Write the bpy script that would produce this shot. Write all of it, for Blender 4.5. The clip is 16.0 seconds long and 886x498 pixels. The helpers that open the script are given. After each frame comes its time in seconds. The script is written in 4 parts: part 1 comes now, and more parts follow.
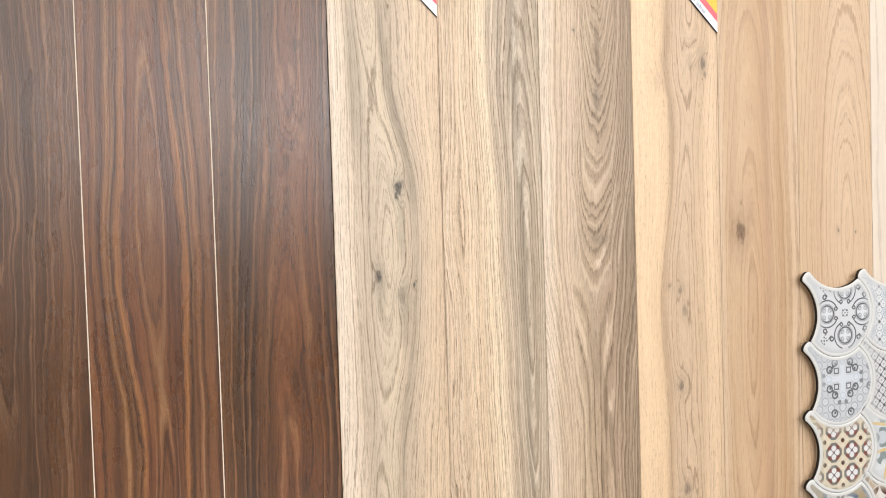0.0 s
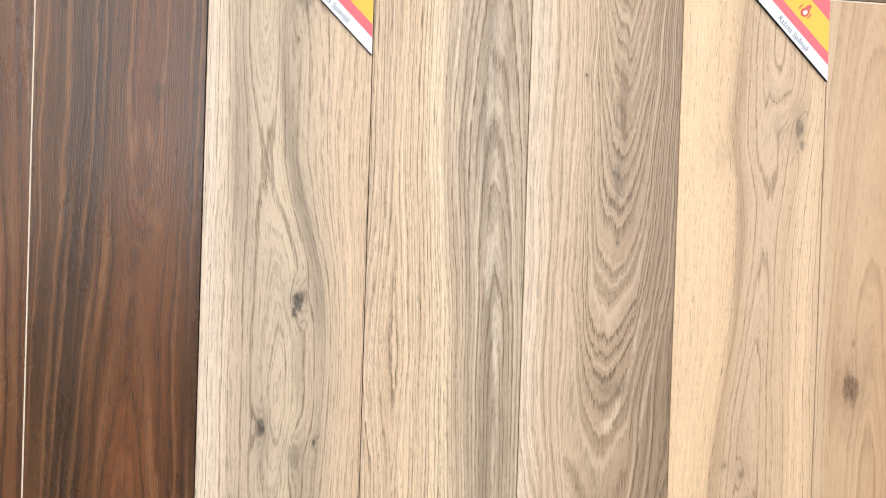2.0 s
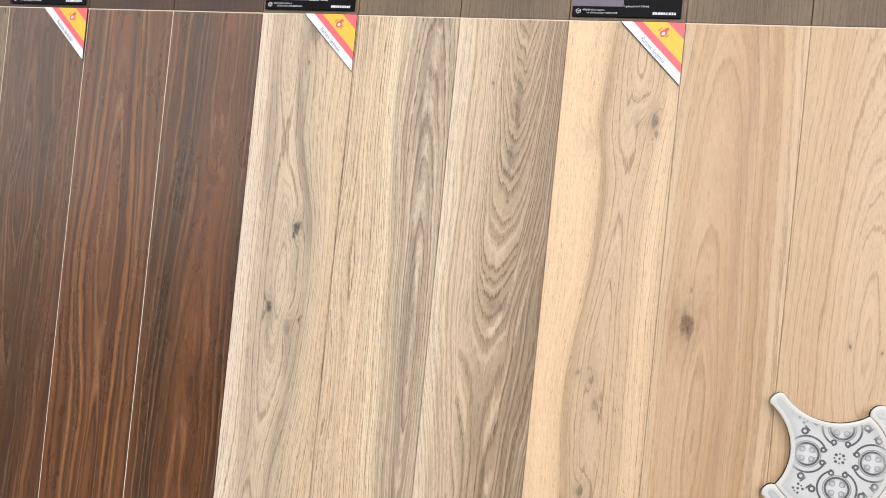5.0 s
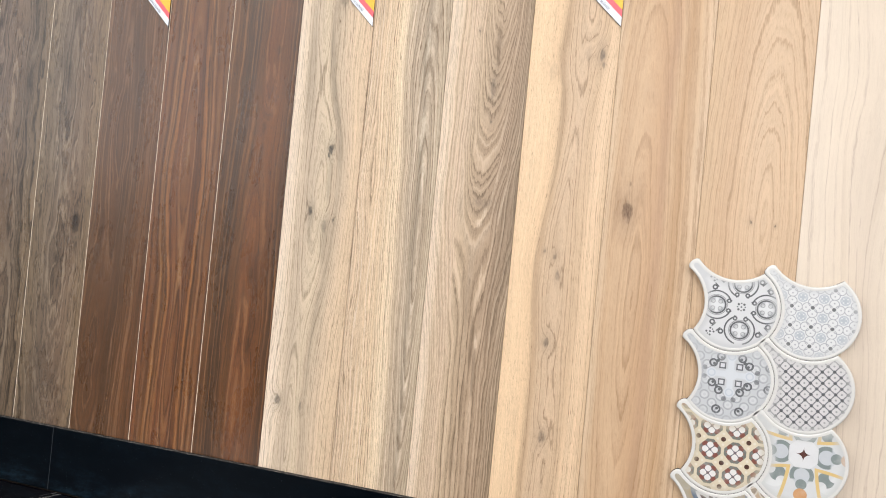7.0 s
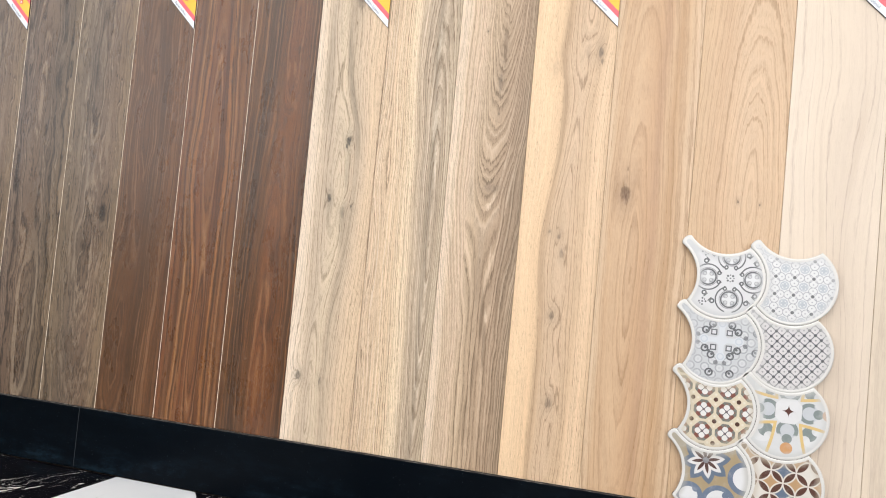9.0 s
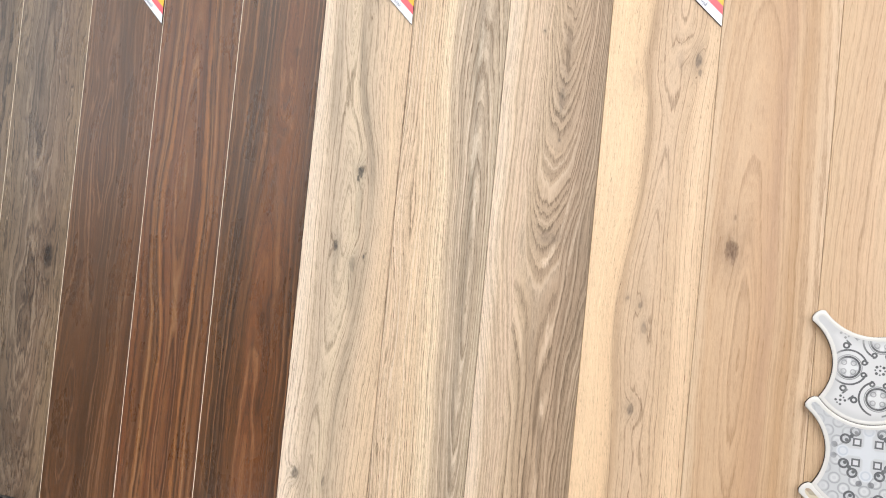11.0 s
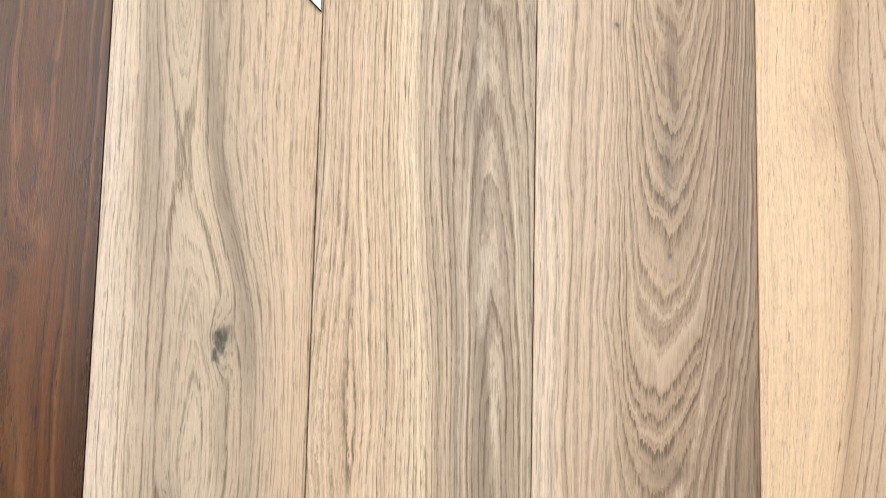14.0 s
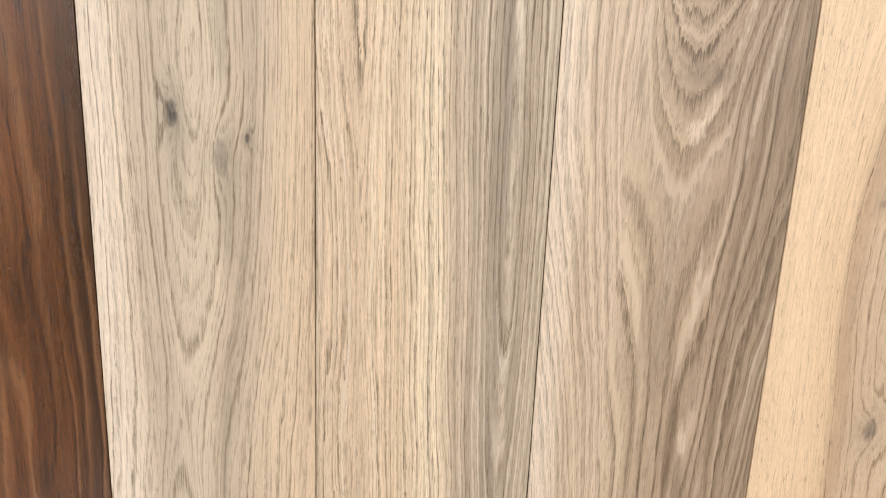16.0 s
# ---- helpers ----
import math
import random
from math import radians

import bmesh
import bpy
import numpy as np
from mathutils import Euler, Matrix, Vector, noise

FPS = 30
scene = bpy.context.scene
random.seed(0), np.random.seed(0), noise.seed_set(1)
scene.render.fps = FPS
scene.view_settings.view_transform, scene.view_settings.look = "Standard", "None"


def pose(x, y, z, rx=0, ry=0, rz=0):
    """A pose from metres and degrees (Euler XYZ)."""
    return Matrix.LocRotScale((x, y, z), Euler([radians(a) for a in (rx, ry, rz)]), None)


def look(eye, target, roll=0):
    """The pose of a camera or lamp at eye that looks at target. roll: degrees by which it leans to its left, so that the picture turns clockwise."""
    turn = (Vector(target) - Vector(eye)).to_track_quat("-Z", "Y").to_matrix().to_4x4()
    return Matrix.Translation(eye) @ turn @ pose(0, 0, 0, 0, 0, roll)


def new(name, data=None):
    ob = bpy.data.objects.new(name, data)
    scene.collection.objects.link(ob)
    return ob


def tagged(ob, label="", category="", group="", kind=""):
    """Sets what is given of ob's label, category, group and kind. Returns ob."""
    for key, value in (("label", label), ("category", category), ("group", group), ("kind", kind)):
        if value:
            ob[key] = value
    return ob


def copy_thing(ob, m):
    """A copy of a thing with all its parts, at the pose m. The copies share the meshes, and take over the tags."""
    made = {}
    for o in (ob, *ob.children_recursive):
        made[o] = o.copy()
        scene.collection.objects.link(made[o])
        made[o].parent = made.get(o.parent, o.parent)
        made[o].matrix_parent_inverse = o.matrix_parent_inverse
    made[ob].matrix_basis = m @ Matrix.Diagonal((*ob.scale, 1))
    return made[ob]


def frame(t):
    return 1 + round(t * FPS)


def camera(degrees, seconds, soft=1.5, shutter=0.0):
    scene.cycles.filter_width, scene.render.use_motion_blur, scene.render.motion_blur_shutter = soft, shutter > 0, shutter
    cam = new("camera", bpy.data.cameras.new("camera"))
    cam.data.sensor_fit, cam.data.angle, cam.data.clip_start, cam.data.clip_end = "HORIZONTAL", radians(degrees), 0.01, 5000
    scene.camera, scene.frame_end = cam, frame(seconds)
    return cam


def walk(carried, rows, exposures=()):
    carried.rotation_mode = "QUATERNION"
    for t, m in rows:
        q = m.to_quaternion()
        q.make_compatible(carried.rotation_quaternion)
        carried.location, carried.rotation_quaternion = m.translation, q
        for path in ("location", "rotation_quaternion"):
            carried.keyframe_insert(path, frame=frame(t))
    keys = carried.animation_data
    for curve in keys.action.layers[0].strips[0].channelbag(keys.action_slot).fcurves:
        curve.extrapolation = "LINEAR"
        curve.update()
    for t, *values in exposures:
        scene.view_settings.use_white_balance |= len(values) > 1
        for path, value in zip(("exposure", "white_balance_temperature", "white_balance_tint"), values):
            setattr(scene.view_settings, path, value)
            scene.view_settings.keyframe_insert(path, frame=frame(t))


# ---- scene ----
cam = camera(59.1, 16.0, soft=1.0)
PATH = [
    (0, (-0.238, -1.356, 0.919), (0.375, 0.547, 0.859), -1.7),
    (0.5, (-0.145, -1.229, 0.977), (0.454, 0.678, 0.896), -2.3),
    (1, (-0.071, -1.147, 1.014), (0.505, 0.766, 0.92), -2.6),
    (1.5, (0.067, -1.048, 1.054), (0.458, 0.913, 0.999), 0.6),
    (2, (0.187, -0.977, 1.067), (0.408, 1.01, 1.049), 1.8),
    (2.5, (0.306, -1.022, 1.043), (0.374, 0.977, 1.054), 2.5),
    (3, (0.431, -1.106, 1.025), (0.323, 0.891, 1.045), 4.4),
    (3.5, (0.594, -1.162, 1.02), (0.286, 0.813, 1.046), 6.3),
    (3.7, (0.622, -1.181, 1.022), (0.276, 0.789, 1.029), 7.3),
    (5.8, (0.851, -1.54, 0.863), (0.305, 0.383, 0.915), 5.1),
    (6, (0.877, -1.572, 0.831), (0.322, 0.348, 0.893), 5.5),
    (6.5, (0.958, -1.658, 0.786), (0.354, 0.249, 0.808), 5.8),
    (7, (1.009, -1.753, 0.75), (0.386, 0.148, 0.769), 5.5),
    (7.5, (1.029, -1.855, 0.69), (0.419, 0.049, 0.729), 5.4),
    (8, (1.066, -1.946, 0.644), (0.462, -0.041, 0.704), 5.5),
    (8.2, (1.075, -1.954, 0.623), (0.467, -0.05, 0.701), 5.5),
    (8.5, (1.07, -1.969, 0.639), (0.469, -0.062, 0.716), 5.3),
    (8.7, (1.035, -1.953, 0.636), (0.457, -0.04, 0.72), 5.3),
    (10.8, (0.815, -1.537, 0.769), (0.209, 0.368, 0.841), 5.8),
    (11, (0.751, -1.497, 0.809), (0.186, 0.421, 0.854), 5.5),
    (11.5, (0.671, -1.409, 0.821), (0.189, 0.531, 0.876), 4.0),
    (12, (0.613, -1.267, 0.862), (0.15, 0.678, 0.913), 3.5),
    (12.5, (0.535, -1.115, 0.935), (0.125, 0.843, 0.95), 3.4),
    (13, (0.46, -0.982, 0.973), (0.146, 0.993, 1.02), 2.8),
    (13.5, (0.381, -0.828, 1.013), (0.188, 1.159, 1.127), 1.8),
    (14, (0.34, -0.706, 1.013), (0.277, 1.285, 1.188), 1.3),
    (14.5, (0.347, -0.651, 1.007), (0.291, 1.348, 0.983), 1.4),
    (15, (0.338, -0.638, 0.968), (0.288, 1.352, 0.768), 1.9),
    (15.5, (0.341, -0.642, 0.933), (0.266, 1.321, 0.559), 2.5),
    (16, (0.343, -0.655, 0.896), (0.251, 1.279, 0.393), 2.3),
]
walk(cam, [(t, look(eye, target, roll)) for t, eye, target, roll in PATH],
     exposures=((0.0, 0.05), (2.5, -0.01), (3.6, -0.06), (7.5, 0.0), (12.5, 0.06), (13.9, -0.12), (14.6, -0.13), (16.0, -0.08)))

# ---- light ----
world = bpy.data.worlds.new("world")
scene.world = world
world.use_nodes = True
world.node_tree.nodes["Background"].inputs["Color"].default_value = (0.9, 0.95, 1.0, 1)
world.node_tree.nodes["Background"].inputs["Strength"].default_value = 0.25


def ceiling_lamp(x, y, z, sx, sy, watts, colour):
    data = bpy.data.lights.new("ceiling_panel", "AREA")
    data.shape, data.size, data.size_y, data.energy, data.color = "RECTANGLE", sx, sy, watts, colour
    lamp = new("ceiling_panel_lamp", data)
    lamp.matrix_world = pose(x, y, z)
    return lamp


ROOF = 3.1
LEFT, RIGHT, BACK = -3.2, 5.2, -6.0
for lx, ly, watts in ((-1.4, -2.0, 24), (1.3, -2.0, 24), (4.0, -2.0, 26), (-1.8, -4.3, 52), (1.3, -4.3, 46), (4.0, -4.3, 36)):
    ceiling_lamp(lx, ly, ROOF - 0.03, 1.3, 0.7, watts, (1.0, 0.985, 0.96))
# daylight through the shopfront behind the camera
shop = bpy.data.lights.new("shopfront_daylight", "AREA")
shop.shape, shop.size, shop.size_y, shop.energy, shop.color = "RECTANGLE", 5.6, 1.7, 235, (0.985, 0.98, 1.015)
new("shopfront_daylight", shop).matrix_world = pose(2.0, -6.02, 2.15, 90, 0, 0)
# unseen fill lamp, added in the side wall for sheen on the left planks
side = bpy.data.lights.new("side_fill", "AREA")
side.shape, side.size, side.size_y, side.energy, side.color = "RECTANGLE", 3.4, 1.95, 48, (0.98, 0.98, 1.0)
new("side_fill", side).matrix_world = pose(LEFT - 0.03, -2.7, 2.0, 90, 0, -90)


# ---- node helpers ----
def rgb(code):
    """Linear colour from a six-digit code."""
    out = []
    for k in (0, 2, 4):
        c = int(code[k:k + 2], 16) / 255
        out.append(c / 12.92 if c <= 0.04045 else ((c + 0.055) / 1.055) ** 2.4)
    return (*out, 1.0)


class Val:
    """A number inside a node tree, with ordinary arithmetic."""

    def __init__(self, tree, socket):
        self.tree, self.socket = tree, socket

    def op(self, kind, *others, clamp=False):
        node = self.tree.nodes.new("ShaderNodeMath")
        node.operation, node.use_clamp = kind, clamp
        for slot, item in zip(node.inputs, (self, *others)):
            if isinstance(item, Val):
                self.tree.links.new(item.socket, slot)
            else:
                slot.default_value = item
        return Val(self.tree, node.outputs[0])

    def __add__(self, o): return self.op("ADD", o)
    def __radd__(self, o): return self.op("ADD", o)
    def __sub__(self, o): return self.op("SUBTRACT", o)
    def __rsub__(self, o): return (self * -1.0) + o
    def __mul__(self, o): return self.op("MULTIPLY", o)
    def __rmul__(self, o): return self.op("MULTIPLY", o)
    def __truediv__(self, o): return self.op("DIVIDE", o)
    def __pow__(self, o): return self.op("POWER", o)
    def abs(self): return self.op("ABSOLUTE")
    def sqrt(self): return self.op("SQRT")
    def exp(self): return self.op("EXPONENT")
    def fract(self): return self.op("FRACT")
    def floor(self): return self.op("FLOOR")
    def min(self, o): return self.op("MINIMUM", o)
    def max(self, o): return self.op("MAXIMUM", o)
    def clamp(self): return self.op("ADD", 0.0, clamp=True)

    def step(self, low, high):
        """Smoothly from 0 at low to 1 at high; low may be the larger."""
        if low > high:
            return 1.0 - self.step(high, low)
        node = self.tree.nodes.new("ShaderNodeMapRange")
        node.interpolation_type = "SMOOTHSTEP"
        self.tree.links.new(self.socket, node.inputs["Value"])
        node.inputs["From Min"].default_value, node.inputs["From Max"].default_value = low, high
        return Val(self.tree, node.outputs["Result"])


class Paint:
    """A material with its Principled shader and the coordinates of its object in metres."""

    def __init__(self, name, roughness=0.5, metallic=0.0, gloss=0.5):
        self.start(name, roughness, metallic, gloss)

    def start(self, name, roughness, metallic, gloss):
        self.material = bpy.data.materials.new(name)
        self.material.use_nodes = True
        self.tree = self.material.node_tree
        self.shader = self.tree.nodes["Principled BSDF"]
        self.shader.inputs["Roughness"].default_value = roughness
        self.shader.inputs["Metallic"].default_value = metallic
        self.shader.inputs["Specular IOR Level"].default_value = gloss
        self.where = self.tree.nodes.new("ShaderNodeTexCoord")
        split = self.tree.nodes.new("ShaderNodeSeparateXYZ")
        self.tree.links.new(self.where.outputs["Object"], split.inputs[0])
        self.x, self.y, self.z = (Val(self.tree, s) for s in split.outputs)

    def noise(self, x, y, z=0.0, detail=2.0, rough=0.5, kind="ShaderNodeTexNoise"):
        join = self.tree.nodes.new("ShaderNodeCombineXYZ")
        for slot, item in zip(join.inputs, (x, y, z)):
            if isinstance(item, Val):
                self.tree.links.new(item.socket, slot)
            else:
                slot.default_value = item
        node = self.tree.nodes.new(kind)
        node.inputs["Scale"].default_value = 1.0
        if kind == "ShaderNodeTexNoise":
            node.inputs["Detail"].default_value, node.inputs["Roughness"].default_value = detail, rough
        self.tree.links.new(join.outputs[0], node.inputs["Vector"])
        return Val(self.tree, node.outputs[0])

    def ramp(self, value, stops):
        node = self.tree.nodes.new("ShaderNodeValToRGB")
        while len(node.color_ramp.elements) < len(stops):
            node.color_ramp.elements.new(0.5)
        for element, (at, code) in zip(node.color_ramp.elements, stops):
            element.position, element.color = at, rgb(code)
        self.tree.links.new(value.socket, node.inputs[0])
        return node.outputs[0]

    def bend(self, value, points, reach=125.0, span=20.0):
        """A smooth curve through points (where, how much), both in cm."""
        node = self.tree.nodes.new("ShaderNodeFloatCurve")
        curve = node.mapping.curves[0]
        points = sorted(points)
        for k, (at, out) in enumerate(points):
            x, y = min(1.0, max(0.0, at / reach)), out / span
            if k < 2:
                curve.points[k].location = (x, y)
            else:
                curve.points.new(x, y)
        node.mapping.update()
        self.tree.links.new((value / reach).clamp().socket, node.inputs["Value"])
        return Val(self.tree, node.outputs[0]) * span

    def plug(self, item, slot):
        if isinstance(item, str):
            slot.default_value = rgb(item)
        elif isinstance(item, (int, float)):
            slot.default_value = item
        else:
            self.tree.links.new(item.socket if isinstance(item, Val) else item, slot)

    def mix(self, factor, a, b, kind="MIX"):
        node = self.tree.nodes.new("ShaderNodeMix")
        node.data_type, node.blend_type = "RGBA", kind
        self.plug(factor, node.inputs[0])
        self.plug(a, node.inputs[6])
        self.plug(b, node.inputs[7])
        return node.outputs[2]

    def grey(self, value):
        node = self.tree.nodes.new("ShaderNodeCombineColor")
        for slot in node.inputs:
            self.tree.links.new(value.socket, slot)
        return node.outputs[0]

    def scaled(self, colour, value):
        return self.mix(1.0, colour, self.grey(value), "MULTIPLY")

    def done(self, colour, bump=None, depth=0.0004, roughness=None):
        self.plug(colour, self.shader.inputs["Base Color"])
        if bump is not None:
            node = self.tree.nodes.new("ShaderNodeBump")
            node.inputs["Strength"].default_value, node.inputs["Distance"].default_value = 0.6, depth
            self.tree.links.new(bump.socket, node.inputs["Height"])
            self.tree.links.new(node.outputs[0], self.shader.inputs["Normal"])
        if roughness is not None:
            self.plug(roughness, self.shader.inputs["Roughness"])
        return self.material


# ---- wood-look porcelain ----
def wood(name, bands, dark, piths=(), knots=(), freq=1.0, line=0.5, sharp=0.5, warp=(3.0, 0.8, 6.0), pores=0.35,
         streak=0.25, blotch=0.15, seed=0.0, knot_colour="4a4038", vein=None, base_rough=0.45, even=0.0, fibre=0.12, pales=(), sub=0.45, smear="8a7e6a",
         gloss=0.4, bold=0.25, serrate=0.35, flow=(), arch=None, veils=(), grain=1.0, straight=0.0, calm=None, speck=0.08):
    """Sawn wood, in cm from the tile's lower left corner. flow: how lines of the grain run up the tile, (place, ((v, u), ...)); piths: rings round
    tilted piths (s, v, tilt, offset); arch: rings in the shape of a bowl (s, left, left power, right, right power, lowest, spacing); knots
    (u, v, half width, half height, darkness, rings, slant); veils: stains along the grain (s, v, half width, half height, amount);
    bands: colours across the grain; calm: lines of growth fade in from the first to the second place; speck: fine speckle."""
    p = Paint(name, roughness=base_rough, gloss=gloss)
    u, v = p.x * 100.0, p.z * 100.0
    # s counts across the grain, and stays the same along each fibre
    s = u
    if flow:
        lines = [(0.0, None)] + [(at, p.bend(v, points)) for at, points in flow] + [(20.0, None)]
        s = None
        for (s0, c0), (s1, c1) in zip(lines, lines[1:]):
            low = 0.0 if c0 is None else c0
            high = 20.0 if c1 is None else c1
            wide = (high - low).max(0.2) if isinstance(high - low, Val) else high - low
            piece = ((u - low) / wide).clamp() * (s1 - s0)
            s = piece if s is None else s + piece
    slow = p.noise(u * 0.09, v * 0.022, seed + 1.3) - 0.5
    quick = p.noise(u * 0.42, v * 0.075, seed + 8.1, 3.0) - 0.5
    jag = p.noise(s * 1.1, v * 0.13, seed + 4.7, 4.0, 0.6) - 0.5
    sway = slow * (2 * warp[0]) + quick * (2 * warp[1])
    sw = s + sway
    teeth = p.noise(s * 8.0, v * 0.3, seed + 17.0, 2.0, 0.6) - 0.5
    vw = v + jag * (2 * warp[2]) + teeth * (2 * serrate * warp[2])
    field = None
    for pu, pv, tilt, offset in piths:
        a, b = sw - pu, (vw - pv) * tilt
        r = (a * a + b * b + 0.12).sqrt() + offset
        field = r if field is None else field.op("SMOOTH_MIN", r, 2.5)
    if field is not None:
        rings = field * freq
    if arch:
        at, lk, lp, rk, rp, lowest, spacing = arch
        left, right = (sw * -1.0 + at).max(0.0), (sw - at).max(0.0)
        rise = ((left ** lp) * lk).op("SMOOTH_MIN", left * (lk * 22.0), 4.0) + left * 0.15 + (right ** rp) * rk
        rise = rise * (1.0 + ((vw - 84.0) * 0.045).max(0.0))
        bowl = (vw - rise).op("SMOOTH_MAX", lowest, 5.0)
        rings = bowl / spacing - ((left - 5.0).max(0.0) + (right - 3.5).max(0.0)) * straight
        rings = rings - (left + right) * (v.step(lowest + 8.0, lowest - 36.0) * 0.7)
    # years of uneven growth
    rings = rings + (p.noise(rings * 0.55, seed + 0.4, 0.0, 2.0) - 0.5) * (3.2 * (1.0 - even))
    shade = veil = None
    ragged = p.noise(u * 1.9, v * 0.8, seed + 15.0, 3.0, 0.65) - 0.5
    for ku, kv, ru, rv, dim, loops, *slant in knots:
        lean = slant[0] if slant else 0.0
        a, b = (u + quick * (1.6 * min(1.0, ru)) + (v - kv) * lean - ku) / ru, (v + jag * 2.0 - kv) / rv
        d2 = a * a + b * b + ragged * 1.6
        if loops:
            rings = rings + (d2 * -0.22).exp() * loops
        if dim:
            spot = d2.step(1.8, 0.1) * dim
            halo = (d2 * -0.16).exp() * (0.36 * dim)
            spot = spot.max(halo)
            if rv > 3.4:
                veil = spot if veil is None else veil.max(spot)
            else:
                shade = spot if shade is None else shade.max(spot)
    for vs, vv, rs, rv, amount in veils:
        a, b = (s + quick * 0.8 - vs) / rs, (v + jag * 4.0 - vv) / rv
        stain = (a * a + b * b + ragged * 0.7).step(1.5, 0.1) * amount
        veil = stain if veil is None else veil.max(stain)
    rings = rings + (p.noise(s * 2.2, v * 0.22, seed + 2.2, 3.0) - 0.5) * 0.30
    saw = rings.fract()
    weight = p.noise(rings.floor() * 3.71, seed * 1.7, v * 0.02, 1.0)
    if arch:
        weight = weight * (1.0 - left.step(3.6, 5.4) * 0.45)
    late = saw.step(1.0 - sharp, 0.92) * saw.step(1.0, 0.94) * (bold + weight.step(0.3, 0.66) * (1.0 - bold * 0.6))
    if calm:
        late = late * s.step(*calm)
    grow = p.noise(rings * 2.3, v * 0.03, seed + 6.0, 4.0, 0.65) - 0.5
    dash = p.noise(s * 7.0 * grain, v * 0.5 * grain, seed + 3.0, 3.0, 0.6)
    dots = p.noise(s * 13.0 * grain, v * 1.1 * grain, seed + 3.9, 2.0, 0.6)
    hair = p.noise(s * 24.0, v * 0.7, seed + 5.0, 3.0, 0.7) - 0.5
    fleece = p.noise(s * 3.2, v * 0.16, seed + 21.0, 3.0, 0.6)
    strings = p.noise(s * 8.0, v * 0.11, seed + 27.0, 4.0, 0.6) - 0.5
    pore = (dash.step(0.56, 0.64) * 0.7 + dots.step(0.57, 0.66) * 0.65) * fleece.step(0.30, 0.62)
    across = (s + slow * 2.0 + quick * 1.2) / 20.0
    colour = p.ramp(across.clamp(), bands)
    cloud = p.noise(u * 0.16, v * 0.05, seed + 9.0, 3.0, 0.55) - 0.5
    colour = p.scaled(colour, 1.0 + grow * (2.6 * streak) + cloud * (2 * blotch) + hair * (2 * fibre) + (fleece - 0.5) * (1.0 * streak) + strings * (1.9 * streak) + (p.noise(s * 11.0, v * 2.6, seed + 31.0, 3.0, 0.7) - 0.5) * (2 * speck))
    if vein:
        code, amount = vein
        pale = saw.step(0.02, 0.25) * saw.step(0.5, 0.25) * weight.step(0.6, 0.36) + grow.step(0.10, 0.26) * 0.6
        colour = p.mix((pale * amount).clamp(), colour, code)
    broken = p.noise(s * 6.0, v * 0.28, seed + 12.0, 3.0, 0.65)
    small = (rings * 2.7 + broken * 0.25).fract()
    thin = small.step(0.50, 0.88) * small.step(1.0, 0.93) * broken.step(0.42, 0.58)
    if veil is not None:
        colour = p.mix((veil * (0.5 + broken * 0.8)).clamp(), colour, smear)
    colour = p.mix((late * (0.30 + broken.step(0.36, 0.60) * 0.75)).clamp() * line, colour, dark)
    colour = p.mix(thin * sub, colour, dark)
    gather = 0.30 + late * 0.9 + grow.step(0.06, -0.16) * 0.55
    colour = p.mix((pore * gather * pores).clamp(), colour, dark)
    for ku, kv, ru, rv, amount, lean in pales:
        a, b = (u + quick * 1.2 + (v - kv) * lean - ku) / ru, (v + jag * 3.0 - kv) / rv
        fleck = (a * a + b * b + ragged * 2.4).step(1.6, 0.1) * amount
        colour = p.mix((fleck * (dash.step(0.40, 0.58) * 0.7 + 0.45)).clamp(), colour, vein[0] if vein else bands[0][1])
    if shade is not None:
        rough_spot = p.noise(u * 2.6, v * 0.9, seed + 7.0, 3.0)
        colour = p.mix((shade * (0.35 + rough_spot * 1.1)).clamp(), colour, knot_colour)
    relief = hair * 0.6 - pore * 0.7 - late * 0.4 - thin * 0.4
    return p.done(colour, relief, 0.0004, roughness=(base_rough + pore * 0.15 + cloud * 0.1).clamp())


OAK_GREY = dict(dark="69563f", knot_colour="4b463f")
PALE_C2 = ((11.6, 66.0, 0.8, 1.0, 0.6, 0.0), (12.6, 68.0, 0.45, 2.0, 0.6, -0.25), (15.0, 76, 0.3, 6.0, 0.4, -0.2), (16.6, 70, 0.3, 7.0, 0.35, -0.16), (13.2, 52, 0.3, 4.0, 0.4, 0.02), (13.6, 38.5, 0.35, 1.8, 0.55, 0.05))
PALE_B2 = ((11.7, 99.6, 0.5, 3.0, 0.5, 0.0), (13.6, 100.5, 0.45, 2.4, 0.5, 0.05), (14.9, 107.5, 0.4, 2.8, 0.4, 0.0), (14.4, 90.8, 0.8, 1.6, 0.4, 0.2), (8.4, 84, 0.4, 8.0, 0.5, -0.06), (15.2, 57, 0.5, 3.0, 0.5, 0.0))
# how the grain runs up the tiles
FLOW_C0 = ((3.8, ((0, 4.6), (30, 4.9), (50, 4.4), (80, 4.0), (100, 3.4), (122, 3.0))),
           (13.2, ((0, 12.4), (28, 11.3), (39, 11.9), (50, 13.3), (62, 14.3), (76, 14.8), (83, 14.4), (89, 13.2), (95, 11.6), (102, 10.4), (112, 9.6), (123, 10.0))))
FLOW_C1 = ((11.0, ((0, 13.2), (25, 13.0), (40, 12.5), (60, 12.0), (72, 11.5), (80, 11.3), (90, 10.5), (100, 9.8), (123, 9.6))),)
FLOW_C2 = ((11.6, ((0, 11.0), (50, 10.7), (70, 10.9), (80, 11.4), (92, 12.3), (105, 12.7), (123, 13.0))),)
